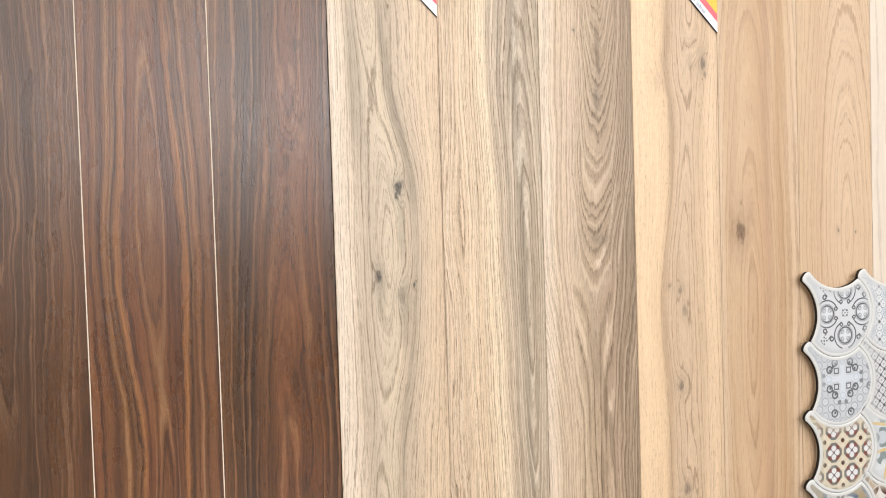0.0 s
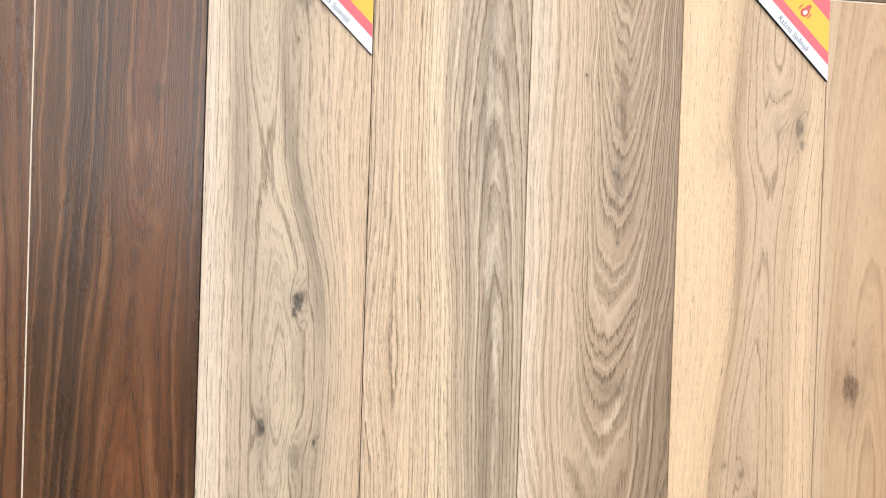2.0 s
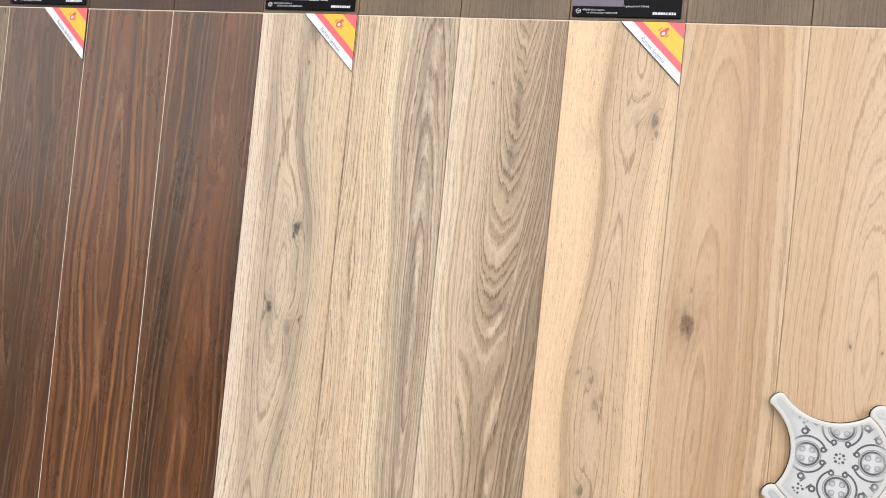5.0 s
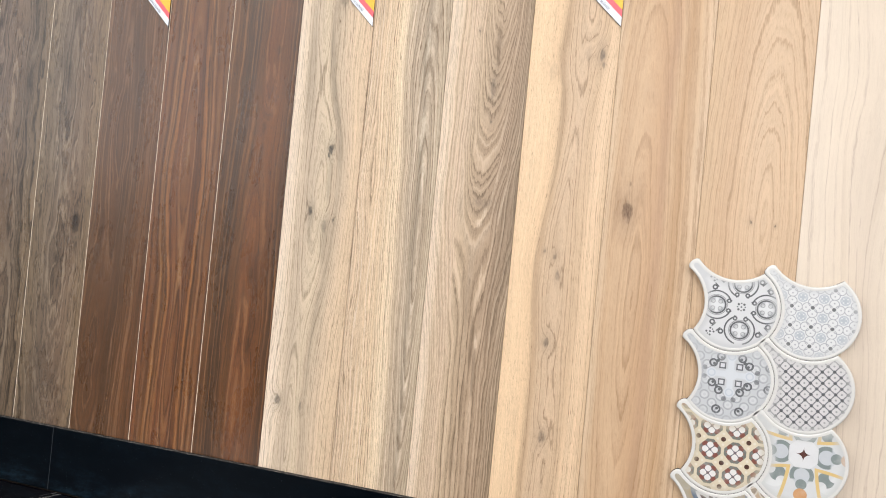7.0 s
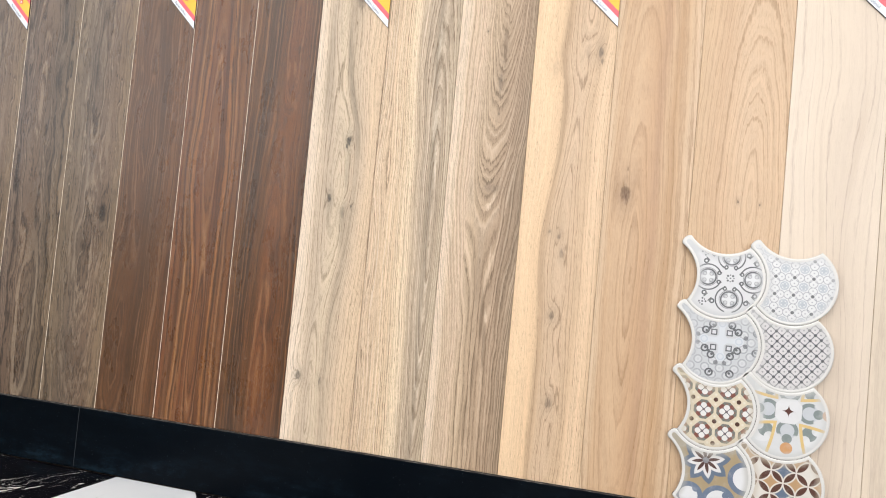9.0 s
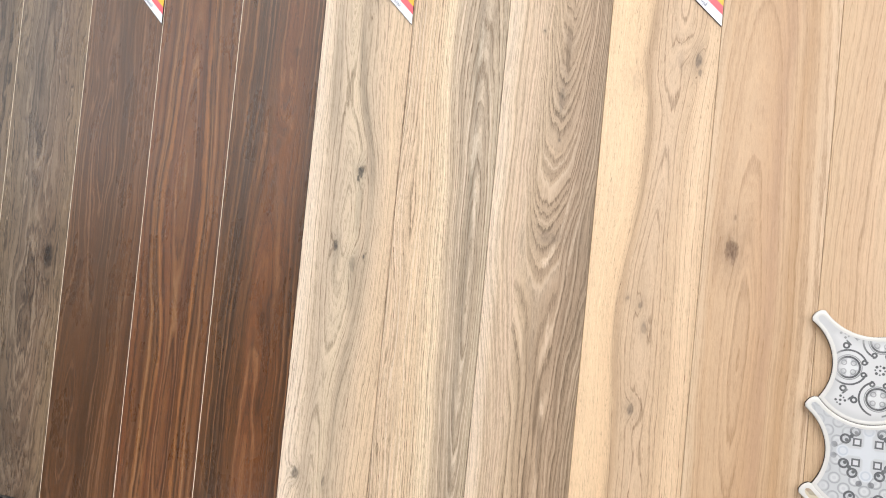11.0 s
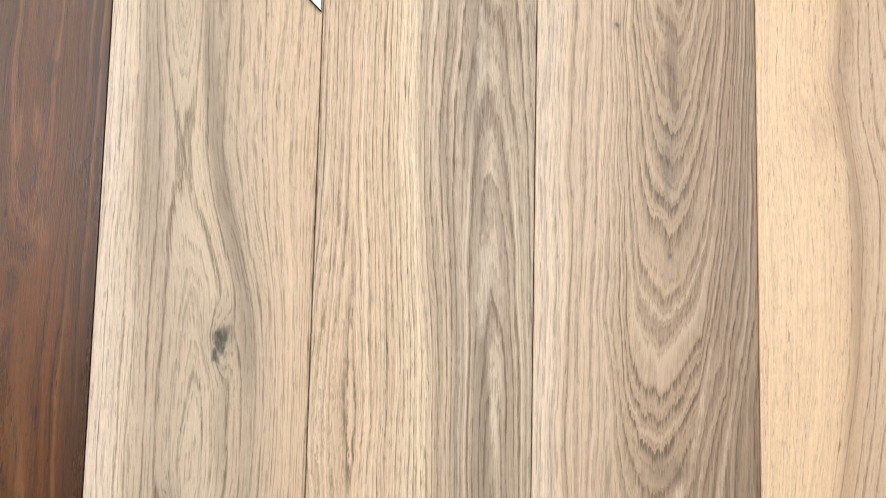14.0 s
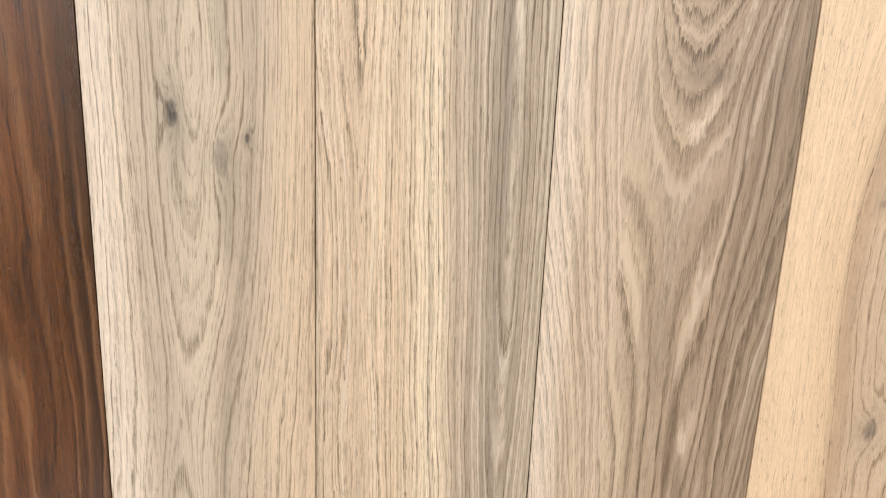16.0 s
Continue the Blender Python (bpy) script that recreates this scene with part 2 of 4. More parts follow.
FLOW_D0 = ((7.0, ((0, 6.5), (30, 6.8), (55, 5.6), (66, 6.3), (73, 7.3), (82, 8.4), (96, 8.5), (103, 7.3), (112, 7.8), (123, 8.4))),
           (15.5, ((0, 15.0), (40, 15.8), (60, 15.6), (85, 15.3), (100, 16.4), (110, 17.6), (123, 17.0))))
FLOW_B1 = ((5.0, ((0, 5.4), (25, 6.6), (42, 7.2), (55, 5.6), (70, 4.2), (92, 5.4), (123, 5.6))),
           (15.0, ((0, 15.2), (30, 14.2), (50, 14.8), (72, 15.6), (95, 14.3), (123, 13.6))))
FLOW_B2 = ((6.0, ((0, 4.2), (25, 4.0), (50, 4.2), (70, 5.0), (95, 6.6), (122, 7.6))),)
FLOW_E0 = ((8.5, ((0, 10.0), (30, 10.6), (60, 9.4), (85, 7.6), (105, 8.4), (122, 6.6))), (16.0, ((0, 14.4), (40, 15.2), (60, 13.6), (80, 15.4), (95, 17.4), (122, 17.0))))
WOODS = {
    "c0": wood("grey_oak_knotty", [(0, "d6c3ae"), (0.05, "dccab6"), (0.14, "d4c1aa"), (0.2, "c0ad97"), (0.3, "bba994"), (0.4, "c6b49d"), (0.52, "cab89f"), (0.6, "bda992"), (0.66, "b4a28c"), (0.72, "c2ae96"), (0.8, "ccb59b"), (0.9, "d0b89b"), (1, "cbb195")],
               piths=((8.5, 70, 0.115, 0), (9.2, 118, 0.17, 0.2), (7.0, 9, 0.13, 0.1)), flow=FLOW_C0,
               knots=((11.8, 81.2, 0.65, 1.3, 1.0, 1.2), (11.4, 79.6, 0.4, 0.8, 0.9, 0), (7.8, 65.4, 0.5, 1.3, 1.0, 1.0), (11.7, 61.8, 0.9, 1.6, 0.5, 0.8), (14.2, 63.6, 0.28, 0.4, 0.9, 0.4),
                      (3.6, 17.5, 0.8, 1.2, 0.85, 1.6), (11.6, 119.5, 1.4, 2.6, 0.6, 0.8), (10.2, 16.8, 0.5, 1.0, 0.6, 0.8)),
               veils=((12.7, 99, 0.95, 17, 0.62), (12.9, 82, 0.7, 7, 0.4), (5.0, 101, 1.6, 15, 0.32), (10.9, 73, 0.7, 6, 0.42), (7.4, 62, 0.9, 5, 0.3), (11.6, 58, 1.1, 7, 0.36), (12.9, 36, 0.5, 18, 0.3)),
               freq=0.95, line=0.56, sharp=0.26, warp=(0.35, 0.4, 1.8), pores=0.8, streak=0.17, blotch=0.06, fibre=0.36, sub=0.45, bold=0.5, even=0.45, serrate=0.25, grain=1.0, smear="857a69", seed=11.0, **OAK_GREY),
    "c1": wood("grey_oak_straight", [(0, "c4ad93"), (0.06, "ceb599"), (0.16, "c6ad91"), (0.24, "d5bc9e"), (0.34, "cfb698"), (0.44, "dcc6a8"), (0.5, "dfcaad"), (0.53, "cbb59a"), (0.57, "b5a189"), (0.61, "c6b29a"), (0.65, "a79580"), (0.7, "bba892"), (0.74, "a99883"), (0.79, "988977"), (0.84, "bdab95"), (0.88, "a4927d"), (0.93, "b5a38c"), (1, "b3a28b")],
               piths=((-9, 60, 0.02, 0), (16.4, 62, 0.06, 0.0)), flow=FLOW_C1, knots=((0.2, 76, 2.0, 7, 0, 2.4), (0.6, 34, 1.6, 6, 0, 1.6)),
               veils=((15.4, 81, 0.45, 4, 0.55), (15.6, 72.5, 0.4, 4.5, 0.5), (14.6, 60, 0.6, 12, 0.3), (15.2, 104, 0.5, 7, 0.35), (17.4, 42, 0.5, 8, 0.3)),
               pales=((15.4, 87, 0.7, 5.0, 0.45, 0.0), (16.6, 76, 0.35, 5.0, 0.5, 0.05), (14.9, 108, 0.4, 5.0, 0.4, 0.0)),
               freq=1.9, line=0.8, sharp=0.42, warp=(0.35, 0.4, 3.0), pores=1.05, streak=0.3, blotch=0.04, fibre=0.5, sub=0.42, serrate=0.5, seed=23.0, even=0.4, grain=0.85, vein=("e1d2bc", 0.45), **OAK_GREY),
    "c2": wood("grey_oak_cathedral", [(0, "d5c1a9"), (0.04, "d9c5af"), (0.11, "d5c0a7"), (0.15, "c2ab91"), (0.3, "c7af96"), (0.42, "baa388"), (0.6, "b1997f"), (0.8, "a38b73"), (1, "97826b")],
               flow=FLOW_C2, arch=(11.6, 0.17, 3.0, 1.0, 1.38, 62.0, 3.8), straight=0.9,
               knots=((12.4, 107, 0.6, 5.5, 0.62, 0.0, 0.05), (12.0, 97.5, 0.7, 2.6, 0.5, 0), (10.6, 47, 1.0, 6, 0.3, 0), (7.4, 111, 0.2, 0.3, 0.8, 0), (12.2, 89.6, 0.16, 0.25, 0.8, 0), (12.0, 70.6, 2.6, 1.1, 0.34, 0)),
               veils=((17.4, 66, 2.2, 16, 0.2), (13.2, 38, 0.55, 7, 0.7), (14.2, 31, 0.45, 6, 0.6), (12.2, 24, 0.5, 7, 0.5), (16.4, 48, 0.5, 14, 0.35), (9.6, 44, 0.4, 12, 0.3), (11.0, 12, 0.6, 7, 0.4)), smear="65523f",
               line=0.82, sharp=0.55, warp=(0.6, 0.7, 1.3), pores=0.65, streak=0.24, blotch=0.05, fibre=0.5, pales=PALE_C2, sub=0.4, serrate=0.5, seed=37.0, even=0.2, bold=0.45, grain=0.9, vein=("dcc7ae", 0.35), dark="5f4d39", knot_colour="4b463f"),
    "d0": wood("honey_oak_knotty", [(0, "dbbe9b"), (0.12, "dec19e"), (0.3, "d7b996"), (0.36, "b5997b"), (0.42, "c3a98c"), (0.55, "c7ad91"), (0.7, "c5aa8c"), (0.77, "c8ac8d"), (0.82, "d7bb9b"), (0.9, "d8bc9c"), (1, "caad8d")],
               piths=((11.6, 117, 0.15, 0), (11.2, 56, 0.075, 0.4), (12.0, 12, 0.1, 0.3)), flow=FLOW_D0,
               knots=((16.4, 105.6, 0.6, 1.5, 0.9, 1.4), (16.9, 103.4, 0.4, 0.8, 0.7, 0), (9.8, 40.2, 0.65, 1.1, 0.8, 1.2), (10.0, 59.6, 0.5, 0.8, 0.55, 0.8), (10.8, 19, 0.8, 1.4, 0.65, 1.2), (7.6, 60.5, 0.3, 0.4, 0.7, 0),
                      (13.4, 105.5, 0.8, 1.6, 0.25, 1.0), (5.8, 101.5, 0.9, 2.0, 0.2, 1.2), (11.0, 55.5, 0.5, 1.2, 0.6, 0.6)),
               veils=((7.1, 88, 0.55, 17, 0.5), (7.2, 110, 0.6, 8, 0.3), (10.5, 62, 1.4, 6, 0.25)),
               freq=1.05, line=0.6, sharp=0.17, warp=(0.4, 0.45, 2.0), pores=1.1, streak=0.15, blotch=0.05, fibre=0.3, sub=0.2, smear="9f876b", bold=0.95, even=0.3, serrate=0.2, calm=(5.2, 7.6), speck=0.14, seed=52.0, dark="7d6248", knot_colour="62564b"),
    "d1": wood("honey_oak_arched", [(0, "ccb497"), (0.1, "c0a282"), (0.3, "c2a484"), (0.5, "bb9a79"), (0.6, "b29173"), (0.68, "c0a282"), (0.76, "b59471"), (0.88, "c5a98a"), (1, "ccb397")],
               piths=((7.6, 52, 0.085, 0),), knots=((5.1, 71.0, 1.1, 2.5, 0.9, 0.9), (5.2, 77.0, 0.2, 0.5, 0.7, 0), (14.5, 60, 1.4, 20, 0.12, 0)),
               freq=0.8, line=0.56, sharp=0.5, warp=(0.9, 0.4, 2.2), pores=0.6, streak=0.14, blotch=0.06, fibre=0.2, sub=0.22, smear="a88762", bold=0.5, speck=0.12, seed=64.0, dark="8d6b49", knot_colour="634a35"),
    "d2": wood("honey_oak_eyed", [(0, "c4a888"), (0.25, "c2a485"), (0.55, "c8ad90"), (0.85, "c6aa8c"), (1, "c4a88a")],
               piths=((13.0, 71, 0.15, 0),), knots=((10.4, 70.5, 0.25, 0.4, 0.8, 0.2), (15.2, 70.0, 0.2, 0.3, 0.7, 0.2)),
               freq=1.0, line=0.46, sharp=0.24, warp=(0.9, 0.5, 2.6), pores=0.45, streak=0.13, blotch=0.05, fibre=0.2, sub=0.25, bold=0.6, even=0.4, speck=0.12, seed=71.0, dark="8d6e4c"),
    "e0": wood("cream_ash", [(0, "d4c6b5"), (0.4, "d1c2b0"), (0.7, "ccbdac"), (1, "d1c3b2")],
               piths=((11.6, 60, 0.02, 0),), flow=FLOW_E0, veils=((14.6, 84, 0.8, 12, 0.2), (8.0, 70, 0.4, 24, 0.16)), smear="a9957f",
               freq=0.5, line=0.5, sharp=0.2, warp=(0.7, 0.6, 4.0), pores=0.2, streak=0.05, blotch=0.05, fibre=0.05, sub=0.1, seed=83.0, dark="a08b7c"),
    "e1": wood("cream_ash_veined", [(0, "cdbfac"), (0.5, "d1c3b2"), (1, "cfc0af")],
               piths=((6, 70, 0.03, 0),), freq=0.42, line=0.42, sharp=0.25, warp=(1.6, 0.7, 4.0), pores=0.3, streak=0.07, blotch=0.08, fibre=0.06, sub=0.15, seed=97.0, dark="a08b7c"),
    "b0": wood("walnut_mottled", [(0, "5b3d25"), (0.35, "583922"), (0.6, "4f341f"), (0.8, "613f25"), (1, "593922")],
               piths=((8, 84, 0.06, 0), (5, 20, 0.14, 0)), knots=((4, 18, 1.4, 2.2, 0.4, 1.8), (5, 96, 1.2, 2.4, 0.3, 1.0), (9, 108, 1.2, 5, 0.3, 0.5), (10, 62, 1.6, 9, 0.3, 0.4)),
               freq=1.1, line=0.55, sharp=0.8, warp=(1.8, 0.9, 4.0), pores=0.9, streak=0.5, blotch=0.24, fibre=0.36, smear="403126", gloss=0.6, speck=0.42, sub=0.35, serrate=0.8, vein=("8a684e", 0.5), bold=0.5, seed=103.0, dark="322217", knot_colour="3c291b", base_rough=0.28),
    "b1": wood("walnut_striped", [(0, "694027"), (0.08, "6f482c"), (0.13, "4e301e"), (0.19, "7e5431"), (0.23, "51331e"), (0.28, "895c37"), (0.33, "684027"), (0.42, "6b4328"), (0.5, "6f482a"), (0.58, "684026"), (0.64, "4a2c1b"), (0.69, "6d4426"), (0.74, "865934"), (0.78, "51341e"), (0.83, "764c2d"), (0.88, "5e3c22"), (0.94, "6f482b"), (1, "5c3a22")],
               piths=((10.0, 79, 0.075, 0), (10.5, 24, 0.085, 0.1)), flow=FLOW_B1, freq=0.78, line=0.8, sharp=0.5, warp=(0.5, 0.5, 3.0), pores=1.2,
               streak=0.42, blotch=0.08, fibre=0.34, gloss=0.6, speck=0.42, sub=0.22, bold=0.5, even=0.2, seed=117.0, dark="3a2419", vein=("94704f", 0.55), base_rough=0.28),
    "b2": wood("walnut_shaded", [(0, "5d3d24"), (0.1, "573921"), (0.2, "4b321d"), (0.27, "3f2a1a"), (0.36, "452d1a"), (0.41, "603d22"), (0.46, "54361d"), (0.55, "673f24"), (0.75, "643d21"), (0.88, "59361b"), (0.94, "482d18"), (1, "442914")],
               piths=((12.3, 14, 0.065, 0), (12.5, 112, 0.12, 0.6)), flow=FLOW_B2,
               knots=((12.6, 48, 0.7, 2.6, 0.55, 0.8), (12.0, 86, 0.8, 1.6, 0.55, 0.8), (14.6, 106, 0.5, 1.2, 0.6, 0.4), (13.6, 30, 0.8, 2.4, 0.5, 0.8)),
               veils=((11.8, 40, 0.4, 7, 0.5), (14.4, 38, 0.4, 9, 0.45), (12.2, 78, 0.5, 8, 0.3)),
               freq=0.8, line=0.55, sharp=0.3, warp=(0.6, 0.6, 3.0), pores=1.7, streak=0.6, blotch=0.12, fibre=0.6, smear="3a261a", gloss=0.6, speck=0.42, sub=0.34, even=0.2, serrate=0.5, bold=0.4, grain=0.8, seed=131.0, dark="2f1e15", knot_colour="2f2013", vein=("8f6442", 0.6), pales=PALE_B2, base_rough=0.28),
    "a2": wood("smoked_oak_knotty", [(0, "72614e"), (0.35, "645548"), (0.7, "6d5949"), (1, "7c6852")],
               piths=((10.5, 46, 0.17, 0), (9, 100, 0.1, 0.3)), knots=((15, 57, 1.2, 3.2, 1.0, 1.4), (9.8, 46, 0.9, 1.4, 0.7, 1.4), (8, 98, 1.2, 5, 0.6, 0.8)),
               freq=1.0, line=0.8, sharp=0.5, warp=(1.4, 2.2, 9.0), pores=1.0, streak=0.4, blotch=0.28, fibre=0.4, smear="2b241e", gloss=0.5, speck=0.3, sub=0.45, serrate=0.4, bold=0.6, seed=149.0, dark="1f1813", knot_colour="1e1511", vein=("ab9983", 0.4), base_rough=0.28),
    "a1": wood("smoked_oak_flamed", [(0, "615147"), (0.4, "6d5949"), (0.7, "5d4e41"), (1, "72604c")],
               piths=((11, 24, 0.14, 0), (8, 90, 0.1, 0.2)), knots=((14, 96, 1.0, 3.0, 0.7, 1.2),),
               freq=1.0, line=0.8, sharp=0.5, warp=(1.4, 2.2, 9.0), pores=1.0, streak=0.4, blotch=0.28, fibre=0.4, smear="2b241e", gloss=0.5, speck=0.3, sub=0.45, serrate=0.4, bold=0.6, seed=163.0, dark="1f1813", knot_colour="1e1511", vein=("a6957f", 0.4), base_rough=0.28),
    "u_pale": wood("umber_oak", [(0, "75624d"), (0.5, "665543"), (1, "72604b")], piths=((-4, 20, 0.03, 0),), freq=1.6, line=0.6, warp=(1.0, 0.6, 3.0),
                   pores=1.0, streak=0.4, fibre=0.3, seed=177.0, dark="4a3b2e"),
    "u_dark": wood("espresso_oak", [(0, "4d3629"), (0.5, "402c23"), (1, "50372a")], piths=((24, 20, 0.03, 0),), freq=1.6, line=0.6, warp=(1.0, 0.6, 3.0),
                   pores=1.0, streak=0.35, fibre=0.35, seed=191.0, dark="211611"),
}


def plain(name, code, roughness=0.5, gloss=0.5, vary=0.08, scale=9.0):
    p = Paint(name, roughness=roughness, gloss=gloss)
    n = p.noise(p.x * scale, p.y * scale, p.z * scale, 4.0)
    f = p.noise(p.x * scale * 14, p.y * scale * 14, p.z * scale * 14, 3.0)
    return p.done(p.scaled(rgb_socket(p, code), 1.0 + (n - 0.5) * (2 * vary) + (f - 0.5) * vary), f, 0.0001)


def rgb_socket(p, code):
    node = p.tree.nodes.new("ShaderNodeRGB")
    node.outputs[0].default_value = rgb(code)
    return node.outputs[0]


GROUT_PALE = plain("pale_grout", "d9cbb8", 0.8, 0.2)
GROUT_MID = plain("brown_joint", "9c8365", 0.9, 0.2)
GROUT_DARK = plain("dark_joint", "2b241d", 0.9, 0.2)
PLASTER = plain("painted_plaster", "d8d5ce", 0.8, 0.3, 0.04, 3.0)
CEILING = plain("ceiling_paint", "eceae6", 0.9, 0.2, 0.03, 3.0)
PORCELAIN_BACK = plain("tile_body", "b9a991", 0.7, 0.3)


def plinth_material():
    p = Paint("black_plinth", roughness=0.3, gloss=0.06)
    smear = p.noise(p.x * 5.0, p.z * 16.0, 1.0, 5.0, 0.65)
    low = p.z.step(0.10, 0.02)
    dust = p.noise(p.x * 240.0, p.y * 240.0, p.z * 240.0, 1.0)
    fine = p.noise(p.x * 34.0, p.z * 60.0, 4.0, 5.0, 0.7)
    colour = p.mix((smear.step(0.42, 0.70) * fine.step(0.35, 0.65) * (0.2 + low * 1.0)).clamp(), "02060c", "13212b")
    colour = p.mix(dust.step(0.75, 0.82) * 0.3, colour, "5f686e")
    return p.done(colour, smear, 0.0001, roughness=0.22 + smear * 0.25)


def dust_material():
    p = Paint("dusty_plinth_top", roughness=0.8, gloss=0.2)
    n = p.noise(p.x * 60.0, p.y * 300.0, 3.0, 4.0)
    return p.done(p.ramp(n, [(0.3, "17181c"), (0.55, "4a4744"), (0.75, "8f8a84")]), n, 0.0003)


def marble(name, ground, veil, vein, amount, scale, seed):
    """Long veins that run aslant, broken here and there, with finer threads between them."""
    p = Paint(name, roughness=0.12, gloss=0.5)
    along, across = (p.y * 0.98 + p.x * 0.2) * scale, (p.x * 0.98 - p.y * 0.2) * scale
    w = p.noise(along * 1.1, across * 1.6, seed, 5.0, 0.6) - 0.5
    a = (p.noise(along * 0.42, across * 2.1 + w * 1.3, seed + 4.0, 2.0, 0.5) - 0.5).abs()
    b = (p.noise(along * 1.2 + across, across * 4.5 + w * 1.6, seed + 9.0, 2.0, 0.5) - 0.5).abs()
    gate = p.noise(along * 0.7, across * 0.9, seed + 14.0, 3.0)
    grain = p.noise(along * 9.0, across * 9.0, seed + 20.0, 3.0)
    lines = a.step(0.0065, 0.002) * gate.step(0.50, 0.57) + b.step(0.004, 0.001) * gate.step(0.54, 0.62) * 0.6
    colour = p.mix((w + 0.5).step(0.35, 0.7), ground, veil)
    return p.done(p.mix((lines * amount * (0.5 + grain)).clamp(), colour, vein))


PLINTH, DUST = plinth_material(), dust_material()
MARBLE_BLACK = marble("black_marble", "07060a", "131016", "e6e3e0", 0.95, 5.0, 2.0)
MARBLE_WHITE = marble("white_marble", "f3f7fc", "f7fafe", "c6c7ca", 0.35, 4.0, 31.0)


# ---- mesh helpers ----
def link(name, bm, material, parent=None, label="", category="", kind="", group="", smooth=False):
    mesh = bpy.data.meshes.new(name)
    bmesh.ops.recalc_face_normals(bm, faces=bm.faces[:])
    bm.to_mesh(mesh)
    bm.free()
    for one in (material if isinstance(material, (list, tuple)) else [material]):
        mesh.materials.append(one)
    if smooth:
        for face in mesh.polygons:
            face.use_smooth = True
    ob = new(name, mesh)
    if parent is not None:
        ob.parent = parent
    return tagged(ob, label, category, group, kind)


def part(name, bm, material, parent, label=""):
    return link(name, bm, material, parent, label)


def box(x0, x1, y0, y1, z0, z1, bevel=0.0, segments=2):
    bm = bmesh.new()
    bmesh.ops.create_cube(bm, size=1.0)
    for vert in bm.verts:
        c = vert.co
        vert.co = (x0 + (c.x + 0.5) * (x1 - x0), y0 + (c.y + 0.5) * (y1 - y0), z0 + (c.z + 0.5) * (z1 - z0))
    if bevel:
        bmesh.ops.bevel(bm, geom=bm.edges[:], offset=bevel, segments=segments, affect="EDGES", profile=0.5)
    return bm


def slab(outline, y0, y1, bm=None):
    """A flat piece in the wall's plane: an outline of (x, z) from depth y0 (front) to y1."""
    bm = bm or bmesh.new()
    front = [bm.verts.new((x, y0, z)) for x, z in outline]
    back = [bm.verts.new((x, y1, z)) for x, z in outline]
    bm.faces.new(front)
    bm.faces.new(back[::-1])
    n = len(outline)
    for k in range(n):
        bm.faces.new((front[k], back[k], back[(k + 1) % n], front[(k + 1) % n]))
    return bm


def disc(cx, cz, r, count=20, squash=1.0, turn=0.0):
    out = []
    for k in range(count):
        a = 2 * math.pi * k / count
        x, z = r * math.cos(a), r * squash * math.sin(a)
        out.append((cx + x * math.cos(turn) - z * math.sin(turn), cz + x * math.sin(turn) + z * math.cos(turn)))
    return out


def lettering(name, body, size, m, material, parent, bold=0.0):
    """Flat letters in the wall's plane, as one mesh."""
    curve = bpy.data.curves.new(name, "FONT")
    curve.body, curve.size, curve.extrude, curve.offset = body, size, 0.0001, bold
    curve.align_x, curve.align_y = "CENTER", "CENTER"
    ghost = new(name + "_curve", curve)
    mesh = bpy.data.meshes.new_from_object(ghost.evaluated_get(bpy.context.evaluated_depsgraph_get()))
    bpy.data.objects.remove(ghost)
    mesh.name = name
    mesh.materials.clear()
    mesh.materials.append(material)
    mesh.transform(m @ pose(0, 0, 0, 90))
    ob = new(name, mesh)
    ob.parent = parent
    return ob


# ---- the room ----
FLOOR_Z = 0.0
floor = link("floor", box(LEFT, RIGHT, BACK, 0.3, -0.12, FLOOR_Z - 0.002), GROUT_DARK, kind="structure", category="floor",
             label="polished black marble floor with white-veined tiles")
link("ceiling", box(LEFT, RIGHT, BACK, 0.3, ROOF, ROOF + 0.15), CEILING, kind="structure", label="plain white painted ceiling", category="ceiling")
wall = link("wall_north", box(LEFT, RIGHT, 0.012, 0.3, -0.1, ROOF), PLASTER, kind="structure", category="wall",
            label="display wall clad with wood-look porcelain plank tiles")
south = bmesh.new()
for x0, x1, z0, z1 in ((LEFT, -0.8, -0.1, ROOF), (4.8, RIGHT, -0.1, ROOF), (-0.8, 4.8, -0.1, 1.3), (-0.8, 4.8, 3.0, ROOF)):
    slab([(x0, z0), (x1, z0), (x1, z1), (x0, z1)], BACK, BACK - 0.2, south)
link("wall_south", south, PLASTER, kind="structure", label="plain pale plastered wall with a wide window opening", category="wall")
# the opening is added to hold the unseen fill lamp
west = bmesh.new()
for y0, y1, z0, z1 in ((BACK, -4.4, -0.1, ROOF), (-1.0, 0.3, -0.1, ROOF), (-4.4, -1.0, -0.1, 1.0), (-4.4, -1.0, 3.0, ROOF)):
    piece = box(LEFT - 0.2, LEFT, y0, y1, z0, z1)
    mesh = bpy.data.meshes.new("west_piece")
    piece.to_mesh(mesh)
    piece.free()
    west.from_mesh(mesh)
    bpy.data.meshes.remove(mesh)
link("wall_west", west, PLASTER, kind="structure", label="plain pale plastered wall with an opening added for the fill lamp", category="wall")
link("wall_east", box(RIGHT, RIGHT + 0.2, BACK, 0.3, -0.1, ROOF), PLASTER, kind="structure", label="plain pale plastered wall", category="wall")

# plank tiles: pitch 0.2 m, two rows
ROW = 1.404
FOOT = 0.1775
PITCH = 0.2


